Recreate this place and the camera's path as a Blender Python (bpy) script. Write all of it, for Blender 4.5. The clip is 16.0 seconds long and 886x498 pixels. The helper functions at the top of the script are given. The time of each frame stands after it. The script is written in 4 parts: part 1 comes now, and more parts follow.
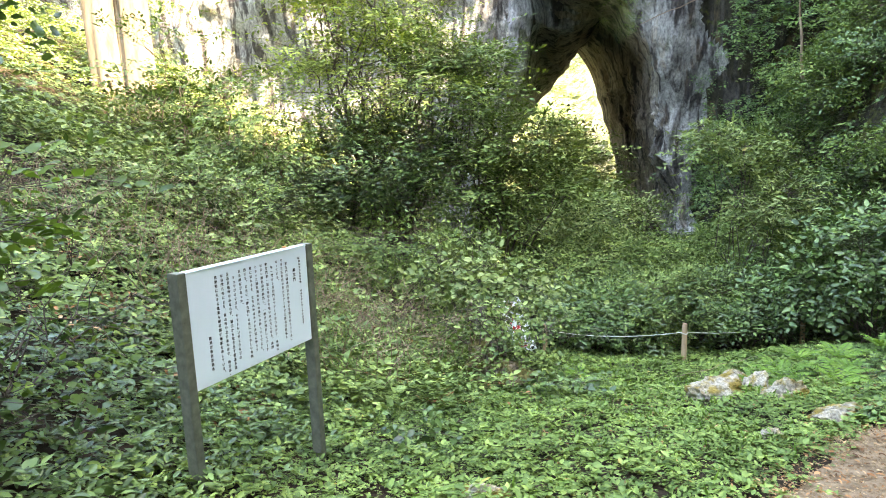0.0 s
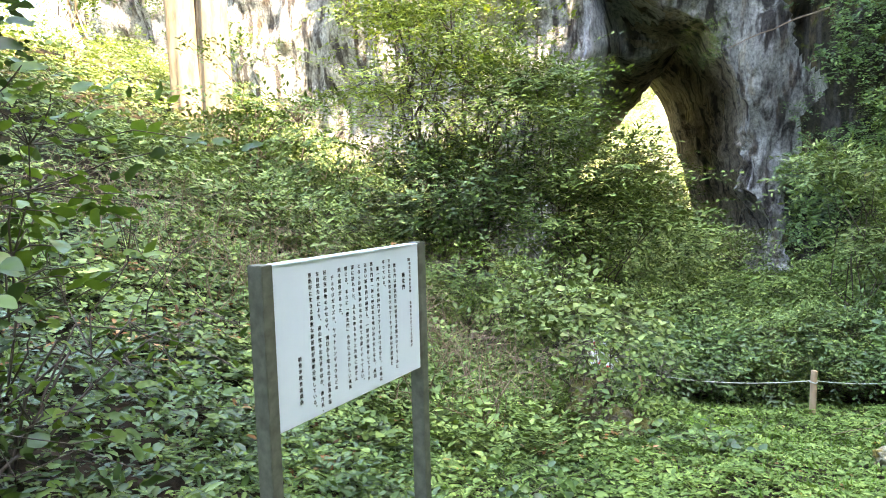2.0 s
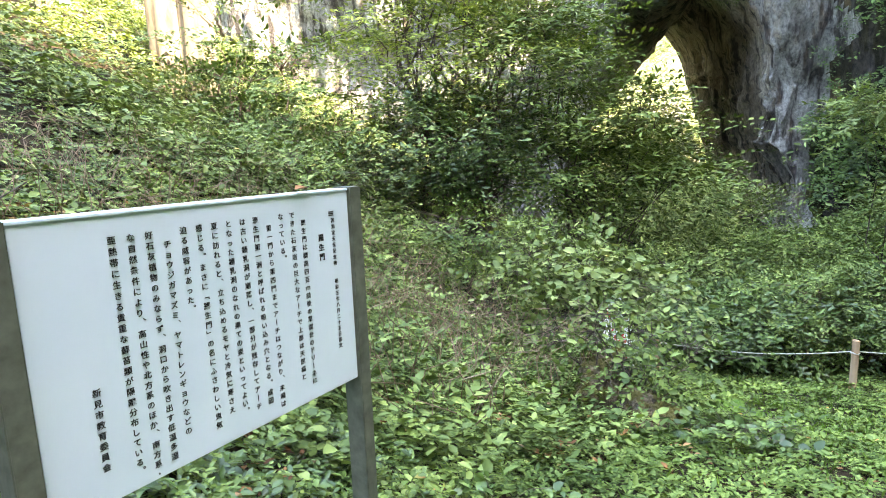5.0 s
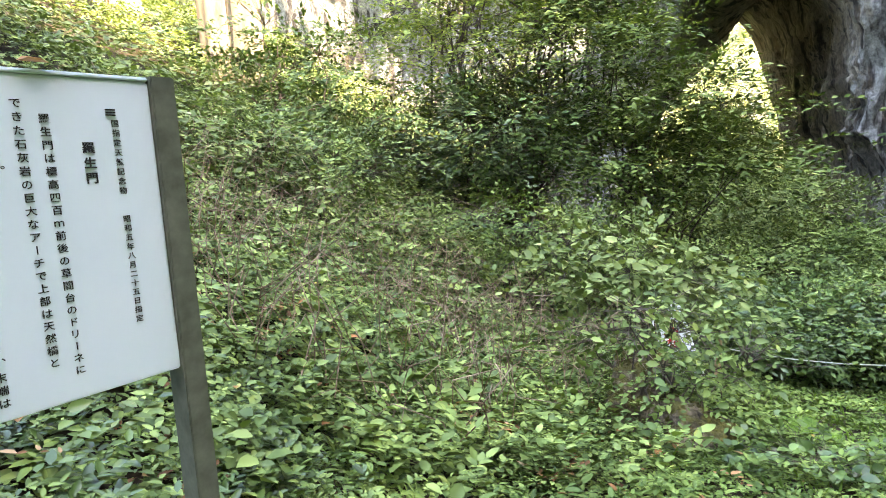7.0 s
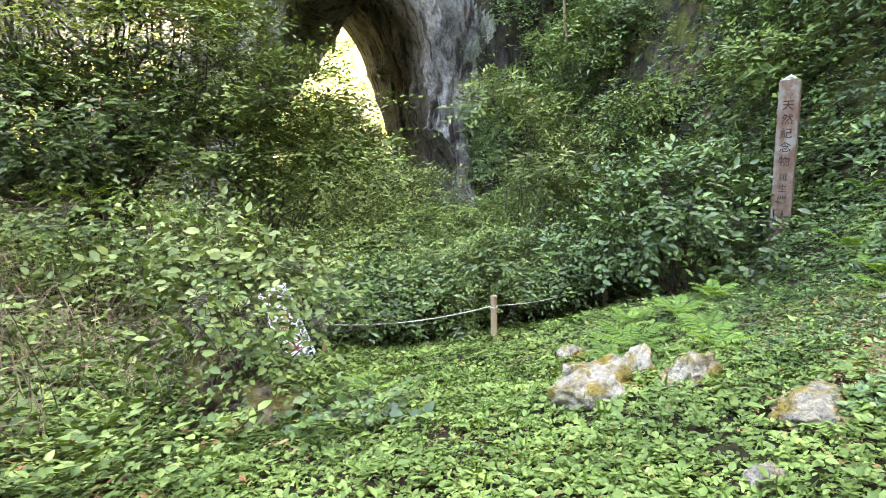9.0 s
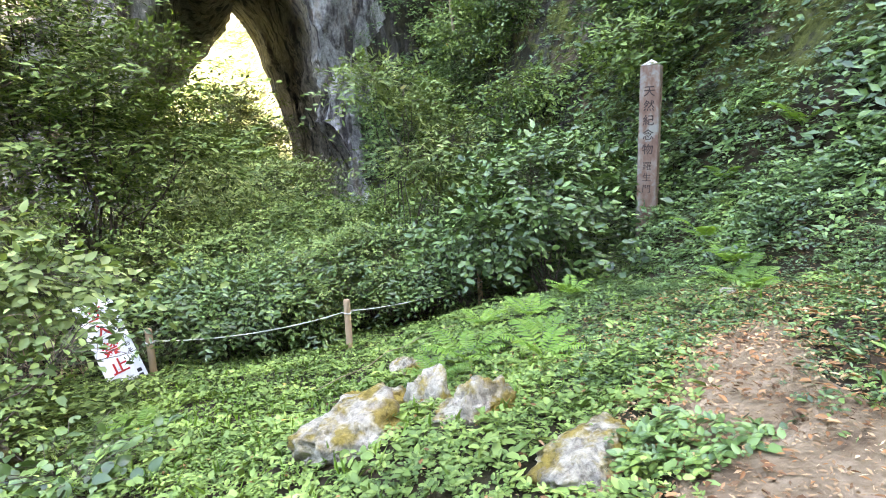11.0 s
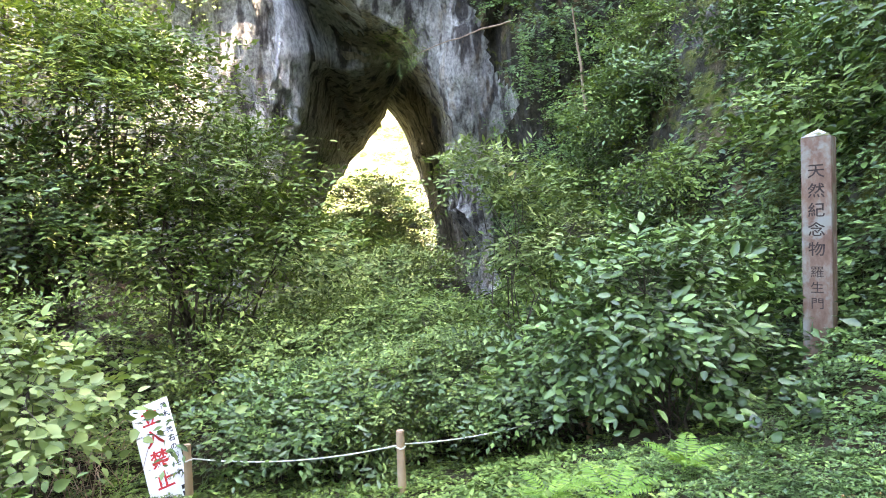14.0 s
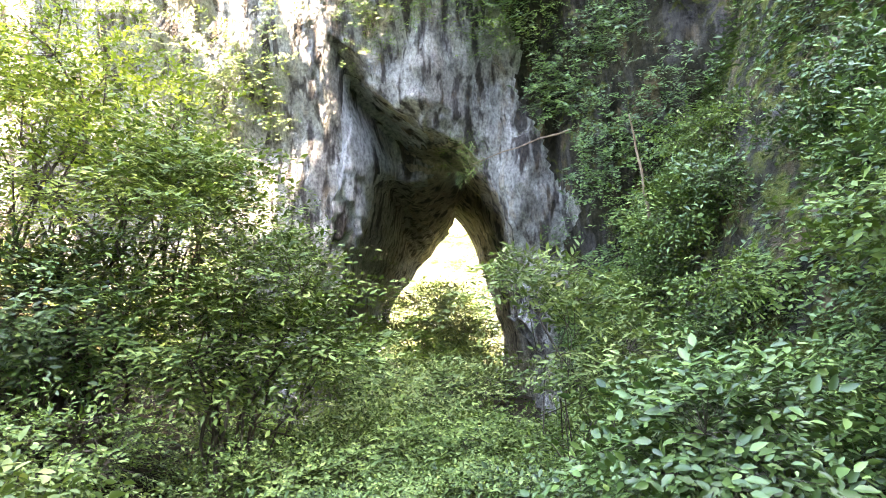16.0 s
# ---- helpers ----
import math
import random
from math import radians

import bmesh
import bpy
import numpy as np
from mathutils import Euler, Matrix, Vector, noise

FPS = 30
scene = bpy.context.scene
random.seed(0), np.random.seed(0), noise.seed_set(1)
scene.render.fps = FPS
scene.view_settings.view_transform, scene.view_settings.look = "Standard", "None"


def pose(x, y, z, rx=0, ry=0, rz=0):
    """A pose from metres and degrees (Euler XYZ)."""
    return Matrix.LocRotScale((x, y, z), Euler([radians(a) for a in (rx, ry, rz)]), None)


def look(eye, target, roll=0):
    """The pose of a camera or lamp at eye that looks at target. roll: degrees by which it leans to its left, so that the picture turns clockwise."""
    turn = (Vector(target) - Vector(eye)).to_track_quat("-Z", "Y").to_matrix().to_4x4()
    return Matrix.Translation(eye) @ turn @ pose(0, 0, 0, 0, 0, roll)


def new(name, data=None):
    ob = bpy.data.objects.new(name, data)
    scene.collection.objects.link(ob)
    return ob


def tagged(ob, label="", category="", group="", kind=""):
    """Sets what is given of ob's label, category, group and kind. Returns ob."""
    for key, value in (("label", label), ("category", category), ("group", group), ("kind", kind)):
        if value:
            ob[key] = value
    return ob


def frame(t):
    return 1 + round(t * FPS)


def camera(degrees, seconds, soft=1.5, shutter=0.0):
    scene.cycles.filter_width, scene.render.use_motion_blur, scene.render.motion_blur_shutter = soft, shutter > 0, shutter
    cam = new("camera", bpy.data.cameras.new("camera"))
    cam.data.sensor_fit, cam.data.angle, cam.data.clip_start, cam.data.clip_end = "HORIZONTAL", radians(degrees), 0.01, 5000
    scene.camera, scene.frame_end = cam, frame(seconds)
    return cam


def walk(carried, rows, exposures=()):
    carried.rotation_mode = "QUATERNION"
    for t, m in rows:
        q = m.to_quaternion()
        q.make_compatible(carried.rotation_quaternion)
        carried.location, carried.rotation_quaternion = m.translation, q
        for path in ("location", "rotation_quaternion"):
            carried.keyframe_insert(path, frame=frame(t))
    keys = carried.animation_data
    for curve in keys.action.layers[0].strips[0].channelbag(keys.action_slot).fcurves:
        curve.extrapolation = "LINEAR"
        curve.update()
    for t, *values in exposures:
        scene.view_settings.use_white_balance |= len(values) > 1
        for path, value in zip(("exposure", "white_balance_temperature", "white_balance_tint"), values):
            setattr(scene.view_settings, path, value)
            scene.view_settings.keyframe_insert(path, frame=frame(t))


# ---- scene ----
cam = camera(75.4, 16.0, soft=1.0)
METRES, EYE, TILT, LEAN, TURN = 10.5, 1.55, 0.0, 0.0, 6.3
ROWS = [
    (0.0, 0.0, 0.0, 0.0, -0.29, -9.47, 1.76),
    (0.5, -0.0129, 0.0297, 0.0011, 0.47, -8.61, 1.71),
    (1.0, -0.0352, 0.0512, 0.0023, 3.45, -5.55, 1.72),
    (1.5, -0.0641, 0.073, -0.0143, 5.47, -4.86, 1.43),
    (2.0, -0.061, 0.107, -0.039, 5.5, -5.57, 1.31),
    (2.5, -0.0492, 0.1312, -0.0344, 4.75, -7.03, 1.47),
    (3.0, -0.0588, 0.1524, -0.0398, 4.88, -8.28, 1.53),
    (3.5, -0.0608, 0.1726, -0.0443, 5.5, -8.87, 1.61),
    (4.0, -0.0675, 0.1957, -0.0462, 5.22, -9.16, 1.66),
    (6.5, -0.0081, 0.3022, -0.0874, 11.09, -9.26, 2.51),
    (7.0, -0.0029, 0.3263, -0.0938, 12.55, -9.04, 2.38),
    (7.5, 0.0116, 0.3351, -0.0933, 7.9, -9.16, 2.32),
    (8.0, 0.0384, 0.3377, -0.0956, -2.84, -9.96, 2.32),
    (8.5, 0.0574, 0.3338, -0.1013, -13.13, -10.58, 2.27),
    (9.0, 0.0805, 0.3346, -0.1113, -22.17, -10.83, 2.2),
    (9.5, 0.1162, 0.3352, -0.1195, -28.77, -11.83, 2.17),
    (12.0, 0.2949, 0.4241, -0.1326, -30.45, -10.75, 2.38),
    (12.5, 0.3263, 0.4475, -0.1291, -28.12, -9.37, 2.45),
    (13.0, 0.366, 0.4608, -0.1283, -25.17, -8.0, 2.45),
    (13.5, 0.3949, 0.4736, -0.1275, -20.79, -5.71, 2.46),
    (14.0, 0.4192, 0.5, -0.1205, -14.8, -2.64, 2.45),
    (14.5, 0.4402, 0.5172, -0.1171, -10.12, 0.07, 2.45),
    (15.0, 0.4733, 0.5303, -0.1156, -7.63, 2.96, 2.27),
    (15.5, 0.4975, 0.5455, -0.1108, -7.59, 5.62, 2.12),
    (16.0, 0.5108, 0.5672, -0.1071, -7.32, 8.21, 1.84),
]
EXPOSURES = [(0.0, 4.55, 7900, 15), (4.0, 4.55, 7700, 15), (6.5, 4.55, 7700, 18), (7.5, 4.45, 8300, 18), (8.5, 4.65, 8400, 20), (9.5, 4.82, 8200, 21), (12.5, 4.9, 7600, 22), (16.0, 5.12, 7600, 21)]
walk(cam, [(t, pose(0, 0, EYE, TILT, LEAN, TURN) @ pose(METRES * x, METRES * y, METRES * z, 90 + pitch, roll, yaw)) for t, x, y, z, yaw, pitch, roll in ROWS], EXPOSURES)

# ---- world, sun, exposure ----
world = bpy.data.worlds.new("world")
scene.world = world
world.use_nodes = True
wn = world.node_tree
sky = wn.nodes.new("ShaderNodeTexSky")
sky.sky_type = "NISHITA"
sky.sun_disc = False
SUN_EL, SUN_AZ = 52.0, 124.0      # degrees above the horizon; clockwise from +y
sky.sun_elevation, sky.sun_rotation = radians(SUN_EL), radians(SUN_AZ)
wn.links.new(sky.outputs["Color"], wn.nodes["Background"].inputs["Color"])
wn.nodes["Background"].inputs["Strength"].default_value = 0.15
sun_way = Vector((math.sin(radians(SUN_AZ)) * math.cos(radians(SUN_EL)), math.cos(radians(SUN_AZ)) * math.cos(radians(SUN_EL)), math.sin(radians(SUN_EL))))
sun_data = bpy.data.lights.new("sun", "SUN")
sun_data.energy, sun_data.angle, sun_data.color = 3.0, radians(0.53), (1.0, 0.93, 0.82)
sun = new("sun", sun_data)
sun.matrix_world = look(tuple(sun_way * 200), (0, 0, 0))

# ---- materials ----
RNG = np.random.default_rng(7)


def node(tree, kind, **settings):
    made = tree.nodes.new(kind)
    for key, value in settings.items():
        if key in ("operation", "blend_type", "data_type", "noise_dimensions", "feature", "distance"):
            if key == "operation":
                made.operation = value
            elif key == "blend_type":
                made.blend_type = value
            elif key == "data_type":
                made.data_type = value
            elif key == "noise_dimensions":
                made.noise_dimensions = value
            elif key == "feature":
                made.feature = value
            else:
                made.distance = value
        else:
            made.inputs[key.replace("_", " ")].default_value = value
    return made


def blank(name, rough=0.8):
    m = bpy.data.materials.new(name)
    m.use_nodes = True
    b = m.node_tree.nodes["Principled BSDF"]
    b.inputs["Roughness"].default_value = rough
    b.inputs["Specular IOR Level"].default_value = 0.15
    return m, m.node_tree, b


def ramp(tree, stops, source):
    r = tree.nodes.new("ShaderNodeValToRGB")
    e = r.color_ramp.elements
    while len(e) < len(stops):
        e.new(0.5)
    for el, (p, c) in zip(e, stops):
        el.position, el.color = p, (*c, 1)
    tree.links.new(source, r.inputs[0])
    return r.outputs[0]


def coords(tree, scale=(1, 1, 1)):
    g = tree.nodes.new("ShaderNodeTexCoord")
    mp = tree.nodes.new("ShaderNodeMapping")
    mp.inputs["Scale"].default_value = scale
    tree.links.new(g.outputs["Object"], mp.inputs["Vector"])
    return mp.outputs[0]


def noisy(tree, vector, scale, detail=6, rough=0.6):
    n = node(tree, "ShaderNodeTexNoise", Scale=scale, Detail=detail, Roughness=rough)
    tree.links.new(vector, n.inputs["Vector"])
    return n.outputs["Fac"]


def mixed(tree, fac, a, b, blend="MIX"):
    m = tree.nodes.new("ShaderNodeMix")
    m.data_type, m.blend_type = "RGBA", blend
    for slot, v in ((0, fac), (6, a), (7, b)):
        if isinstance(v, bpy.types.NodeSocket):
            tree.links.new(v, m.inputs[slot])
        elif slot == 0:
            m.inputs[0].default_value = v
        else:
            m.inputs[slot].default_value = (*v, 1)
    return m.outputs[2]


def bumped(tree, b, height, strength=0.5, distance=0.02):
    n = tree.nodes.new("ShaderNodeBump")
    n.inputs["Strength"].default_value, n.inputs["Distance"].default_value = strength, distance
    tree.links.new(height, n.inputs["Height"])
    tree.links.new(n.outputs[0], b.inputs["Normal"])


def leaf_material(name, stops, rough=0.5, thin=0.1, glossy=0.22):
    """Leaf colour varies from leaf to leaf and in patches; part of the light passes through."""
    m, t, b = blank(name, rough)
    geo = t.nodes.new("ShaderNodeNewGeometry")
    # one plant differs from the next more than one leaf from its neighbour
    own = node(t, "ShaderNodeMath", operation="MULTIPLY_ADD")
    t.links.new(geo.outputs["Random Per Island"], own.inputs[0])
    own.inputs[1].default_value = 0.62
    clump = node(t, "ShaderNodeMath", operation="MULTIPLY_ADD")
    t.links.new(noisy(t, coords(t), 2.6, 2), clump.inputs[0])
    clump.inputs[1].default_value, clump.inputs[2].default_value = 0.9, -0.26
    t.links.new(clump.outputs[0], own.inputs[2])
    col = ramp(t, stops, own.outputs[0])
    patch = noisy(t, coords(t), 0.9, 3)
    dim = ramp(t, [(0.3, (0.42, 0.46, 0.37)), (0.68, (1.3, 1.2, 1.02))], patch)
    col = mixed(t, 1.0, col, dim, "MULTIPLY")
    t.links.new(col, b.inputs["Base Color"])
    b.inputs["Specular IOR Level"].default_value = glossy
    tr = t.nodes.new("ShaderNodeBsdfTranslucent")
    warm = mixed(t, 1.0, col, (1.25, 1.2, 0.5), "MULTIPLY")
    t.links.new(warm, tr.inputs["Color"])
    mx = t.nodes.new("ShaderNodeMixShader")
    mx.inputs[0].default_value = thin
    t.links.new(b.outputs[0], mx.inputs[1])
    t.links.new(tr.outputs[0], mx.inputs[2])
    t.links.new(mx.outputs[0], t.nodes["Material Output"].inputs["Surface"])
    return m


LEAF_HERB = leaf_material("herb_leaves", [(0, (0.046, 0.092, 0.025)), (0.5, (0.145, 0.235, 0.06)), (0.95, (0.27, 0.375, 0.108)), (0.99, (0.376, 0.327, 0.082)), (1, (0.441, 0.19, 0.068))])
LEAF_MIX = leaf_material("bramble_leaves", [(0, (0.035, 0.065, 0.02)), (0.5, (0.15, 0.235, 0.07)), (0.9, (0.31, 0.42, 0.135)), (0.965, (0.38, 0.33, 0.09)), (1, (0.26, 0.12, 0.05))])
# evergreen leaves; elsewhere their dark colour stands in for shade
LEAF_DARK = leaf_material("evergreen_or_shade_leaves", [(0, (0.02, 0.045, 0.013)), (0.5, (0.078, 0.149, 0.041)), (0.9, (0.185, 0.294, 0.085)), (1, (0.336, 0.413, 0.149))], 0.36, 0.08, 0.4)
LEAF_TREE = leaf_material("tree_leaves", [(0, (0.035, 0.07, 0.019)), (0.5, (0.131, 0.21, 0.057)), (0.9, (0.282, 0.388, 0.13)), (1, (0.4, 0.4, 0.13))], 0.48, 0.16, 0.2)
# tree leaves made lighter and yellower: sunlight on the crown put into colour
LEAF_CROWN_SUN = leaf_material("sunlit_crown_leaves", [(0, (0.054, 0.095, 0.024)), (0.5, (0.215, 0.3, 0.07)), (0.9, (0.43, 0.53, 0.15)), (1, (0.58, 0.55, 0.15))], 0.48, 0.22, 0.2)
LEAF_PALE = leaf_material("pale_leaves", [(0, (0.066, 0.108, 0.038)), (0.5, (0.183, 0.265, 0.091)), (0.9, (0.349, 0.432, 0.194)), (1, (0.482, 0.405, 0.15))], 0.5, 0.18, 0.2)
LEAF_FERN = leaf_material("fern_fronds", [(0, (0.12, 0.25, 0.05)), (0.6, (0.17, 0.31, 0.07)), (1, (0.24, 0.36, 0.10))], 0.55, 0.4, 0.25)
LEAF_NEAR = leaf_material("broad_leaves", [(0, (0.042, 0.085, 0.02)), (0.5, (0.12, 0.21, 0.049)), (0.93, (0.252, 0.371, 0.096)), (1, (0.525, 0.325, 0.05))], 0.45, 0.3, 0.25)
LITTER = leaf_material("dead_leaves", [(0, (0.045, 0.025, 0.013)), (0.35, (0.15, 0.075, 0.035)), (0.62, (0.34, 0.17, 0.075)), (0.85, (0.52, 0.37, 0.23)), (1, (0.40, 0.17, 0.07))], 0.7, 0.1, 0.2)
CRUMBS = leaf_material("leaf_crumbs", [(0, (0.07, 0.04, 0.022)), (0.4, (0.20, 0.125, 0.07)), (0.75, (0.38, 0.27, 0.165)), (1, (0.56, 0.45, 0.31))], 0.8, 0.05, 0.15)


def bark_material(name, a, b_, scale=6.0):
    m, t, b = blank(name, 0.9)
    v = coords(t, (1, 1, 0.25))
    n = noisy(t, v, scale, 8, 0.65)
    t.links.new(ramp(t, [(0.3, a), (0.7, b_)], n), b.inputs["Base Color"])
    bumped(t, b, n, 0.7, 0.03)
    return m


BARK = bark_material("bark", (0.05, 0.04, 0.03), (0.16, 0.13, 0.10))
TWIG = bark_material("dry_twigs", (0.13, 0.085, 0.055), (0.38, 0.28, 0.19))
BARK_PALE = bark_material("pale_bark", (0.075, 0.055, 0.033), (0.25, 0.205, 0.14), 2.5)


def stone_material(name, grey_a, grey_b, moss=0.35, streak=1.0, relief=0.12, green_of=(0.10, 0.11, 0.022), upward=0.35, run=0.10, dark=(0.075, 0.066, 0.058)):
    """Limestone: grey with dark water streaks, ochre stains and moss on ledges."""
    m, t, b = blank(name, 0.85)
    base = noisy(t, coords(t), 0.7 * streak, 9, 0.62)
    col = ramp(t, [(0.28, grey_a), (0.5, tuple((p + q) / 2 for p, q in zip(grey_a, grey_b))), (0.68, grey_b)], base)
    runs = noisy(t, coords(t, (1.1 * streak, 1.1 * streak, run * streak)), 1.0, 6, 0.55)
    mask = ramp(t, [(0.50, (0, 0, 0)), (0.60, (1, 1, 1))], runs)
    col = mixed(t, mask, col, dark)
    ochre = noisy(t, coords(t, (0.55 * streak, 0.55 * streak, 0.22 * streak)), 1.3, 5)
    omask = ramp(t, [(0.55, (0, 0, 0)), (0.72, (0.55, 0.55, 0.55))], ochre)
    col = mixed(t, omask, col, (0.27, 0.19, 0.10))
    geo = t.nodes.new("ShaderNodeNewGeometry")
    sep = t.nodes.new("ShaderNodeSeparateXYZ")
    t.links.new(geo.outputs["Normal"], sep.inputs[0])
    green = noisy(t, coords(t), 1.6 * streak, 6)
    add = node(t, "ShaderNodeMath", operation="MULTIPLY_ADD")
    t.links.new(sep.outputs["Z"], add.inputs[0])
    add.inputs[1].default_value = upward
    t.links.new(green, add.inputs[2])
    gmask = ramp(t, [(0.80 - moss * 0.5, (0, 0, 0)), (0.92 - moss * 0.5, (0.9, 0.9, 0.9))], add.outputs[0])
    col = mixed(t, gmask, col, green_of)
    t.links.new(col, b.inputs["Base Color"])
    fine = noisy(t, coords(t, (1, 1, 0.7)), 4.2 * streak, 10, 0.72)
    mottled = mixed(t, 1.0, col, ramp(t, [(0.36, (0.45, 0.45, 0.46)), (0.6, (1.3, 1.3, 1.28))], fine), "MULTIPLY")
    t.links.new(mottled, b.inputs["Base Color"])
    bumped(t, b, fine, 0.9, relief)
    return m


CLIFF = stone_material("limestone_cliff", (0.175, 0.168, 0.147), (0.475, 0.458, 0.405), 0.12, 1.7, 0.35, run=0.2)
# lighter than the cliff, so that its colour carries light bounced onto the wall
CLIFF_LIT = stone_material("lit_wall_rock", (0.34, 0.345, 0.335), (0.58, 0.585, 0.57), 0.0, 1.0, 0.3)
ROCK = stone_material("limestone_rock", (0.31, 0.272, 0.185), (0.56, 0.51, 0.395), 0.66, 3.0, 0.08, (0.25, 0.18, 0.03), 0.04, 0.9, (0.22, 0.175, 0.11))
BOULDER = stone_material("dark_boulder", (0.11, 0.08, 0.045), (0.40, 0.33, 0.23), 0.5, 2.6, 0.08, (0.11, 0.10, 0.02), 0.2, 0.5)
# ground beyond the arch, coloured pale to carry the glare of the sun
GLARE_GROUND = stone_material("sunlit_pale_ground", (0.42, 0.40, 0.34), (0.62, 0.60, 0.52), 0.3, 1.0, 0.2)
# mossy rock whose near-black base colour holds the shade under the overhang
CLIFF_SHADED = stone_material("shaded_mossy_cliff", (0.014, 0.013, 0.008), (0.062, 0.054, 0.034), 0.46, 1.2, 0.3)
CLIFF_BROWN = stone_material("brown_vault_rock", (0.2, 0.172, 0.132), (0.50, 0.44, 0.345), 0.0, 1.3, 0.3, upward=0.0)
STONE = stone_material("granite_post", (0.30, 0.27, 0.24), (0.50, 0.48, 0.45), 0.1, 3.0, 0.008)


def soil_material():
    m, t, b = blank("woodland_soil", 0.95)
    v = coords(t)
    a = noisy(t, v, 3.0, 9, 0.7)
    col = ramp(t, [(0.3, (0.012, 0.008, 0.004)), (0.55, (0.033, 0.022, 0.011)), (0.75, (0.08, 0.052, 0.029))], a)
    big = noisy(t, v, 0.35, 4)
    col = mixed(t, ramp(t, [(0.45, (0, 0, 0)), (0.65, (0.7, 0.7, 0.7))], big), col, (0.022, 0.03, 0.009))
    t.links.new(col, b.inputs["Base Color"])
    bumped(t, b, noisy(t, v, 22.0, 6, 0.7), 0.6, 0.02)
    return m


def path_material():
    m, t, b = blank("trodden_earth", 0.9)
    v = coords(t)
    a = noisy(t, v, 4.0, 9, 0.7)
    t.links.new(ramp(t, [(0.3, (0.095, 0.06, 0.032)), (0.5, (0.245, 0.175, 0.098)), (0.72, (0.40, 0.30, 0.188))], a), b.inputs["Base Color"])
    bumped(t, b, noisy(t, v, 18.0, 8, 0.75), 0.9, 0.04)
    return m


SOIL, EARTH = soil_material(), path_material()


def plain(name, a, b_, rough=0.5, scale=8.0, metal=0.0):
    m, t, b = blank(name, rough)
    n = noisy(t, coords(t), scale, 6)
    t.links.new(ramp(t, [(0.35, a), (0.7, b_)], n), b.inputs["Base Color"])
    b.inputs["Metallic"].default_value = metal
    return m


# ---- tools for building ----
def mesh_object(name, verts, faces, material, parent=None, smooth=False):
    me = bpy.data.meshes.new(name)
    if isinstance(faces, np.ndarray):
        nv, nf, k = len(verts), len(faces), faces.shape[1]
        me.vertices.add(nv)
        me.vertices.foreach_set("co", np.asarray(verts, dtype=np.float32).ravel())
        me.loops.add(nf * k)
        me.loops.foreach_set("vertex_index", faces.astype(np.int32).ravel())
        me.polygons.add(nf)
        me.polygons.foreach_set("loop_start", np.arange(0, nf * k, k, dtype=np.int32))
        me.update(calc_edges=True)
    else:
        me.from_pydata(verts, [], faces)
    me.materials.append(material)
    if smooth:
        me.polygons.foreach_set("use_smooth", [True] * len(me.polygons))
    ob = new(name, me)
    if parent:
        ob.parent = parent
    return ob


def part(name, bm, material, parent, label=""):
    me = bpy.data.meshes.new(name)
    bm.normal_update()
    bm.to_mesh(me)
    bm.free()
    me.materials.append(material)
    ob = new(name, me)
    ob.parent = parent
    if label:
        tagged(ob, label)
    return ob


def thing(name, label, category, group="", m=None, kind=""):
    ob = new(name)
    if m is not None:
        ob.matrix_basis = m
    return tagged(ob, label, category, group, kind)


def unit(v):
    return v / np.maximum(np.linalg.norm(v, axis=-1, keepdims=True), 1e-9)


def leaf_arrays(p, d, up, size, slim=0.5, fold=0.18, droop=0.12, simple=False, fine=False):
    """Leaves as small folded blades: p base, d direction, up side, size length."""
    d = unit(d)
    side = unit(np.cross(d, up))
    n = np.cross(side, d)
    L = np.asarray(size)[:, None] * np.ones((len(p), 1))
    w = L * np.asarray(slim).reshape(-1, 1) * 0.5
    if fine:
        s = np.array([0, 0.10, 0.27, 0.47, 0.68, 0.86, 1.0])
        half = np.array([0, 0.55, 0.95, 1.0, 0.74, 0.38, 0])
        sink = droop * s ** 2
        mid = [p + d * L * a - n * L * b for a, b in zip(s, sink)]
        rims = [[mid[i] + side * sg * w * half[i] + n * (fold * w * half[i] + 0.05 * L * math.sin(i * 2.1 + sg)) for i in range(1, 6)] for sg in (1, -1)]
        v = np.stack(mid + rims[0] + rims[1], 1)
        f = []
        for off, flip in ((7, False), (12, True)):
            tri = [(0, off, 1), (5, off + 4, 6)]
            for i in range(4):
                tri += [(1 + i, off + i, off + i + 1), (1 + i, off + i + 1, 2 + i)]
            f += [t[::-1] if flip else t for t in tri]
        f = np.array(f)
    elif simple:
        v = np.stack([p, p + d * L * 0.5 + side * w + n * fold * w, p + d * L - n * droop * L, p + d * L * 0.5 - side * w + n * fold * w], 1)
        f = np.array([[0, 1, 2], [0, 2, 3]])
    else:
        v = np.stack([p, p + d * L * 0.28 + side * w * 0.92 + n * fold * w, p + d * L * 0.66 + side * w * 0.78 + n * (fold * w - droop * 0.4 * L), p + d * L - n * droop * L,
                      p + d * L * 0.66 - side * w * 0.78 + n * (fold * w - droop * 0.4 * L), p + d * L * 0.28 - side * w * 0.92 + n * fold * w], 1)
        f = np.array([[0, 1, 2, 3], [0, 3, 4, 5]])
    k = v.shape[1]
    faces = (np.arange(len(p))[:, None, None] * k + f[None]).reshape(-1, f.shape[1])
    return v.reshape(-1, 3), faces


def merged(blocks):
    vs, fs, off = [], [], 0
    for v, f in blocks:
        vs.append(v)
        fs.append(f + off)
        off += len(v)
    return np.concatenate(vs), np.concatenate(fs)


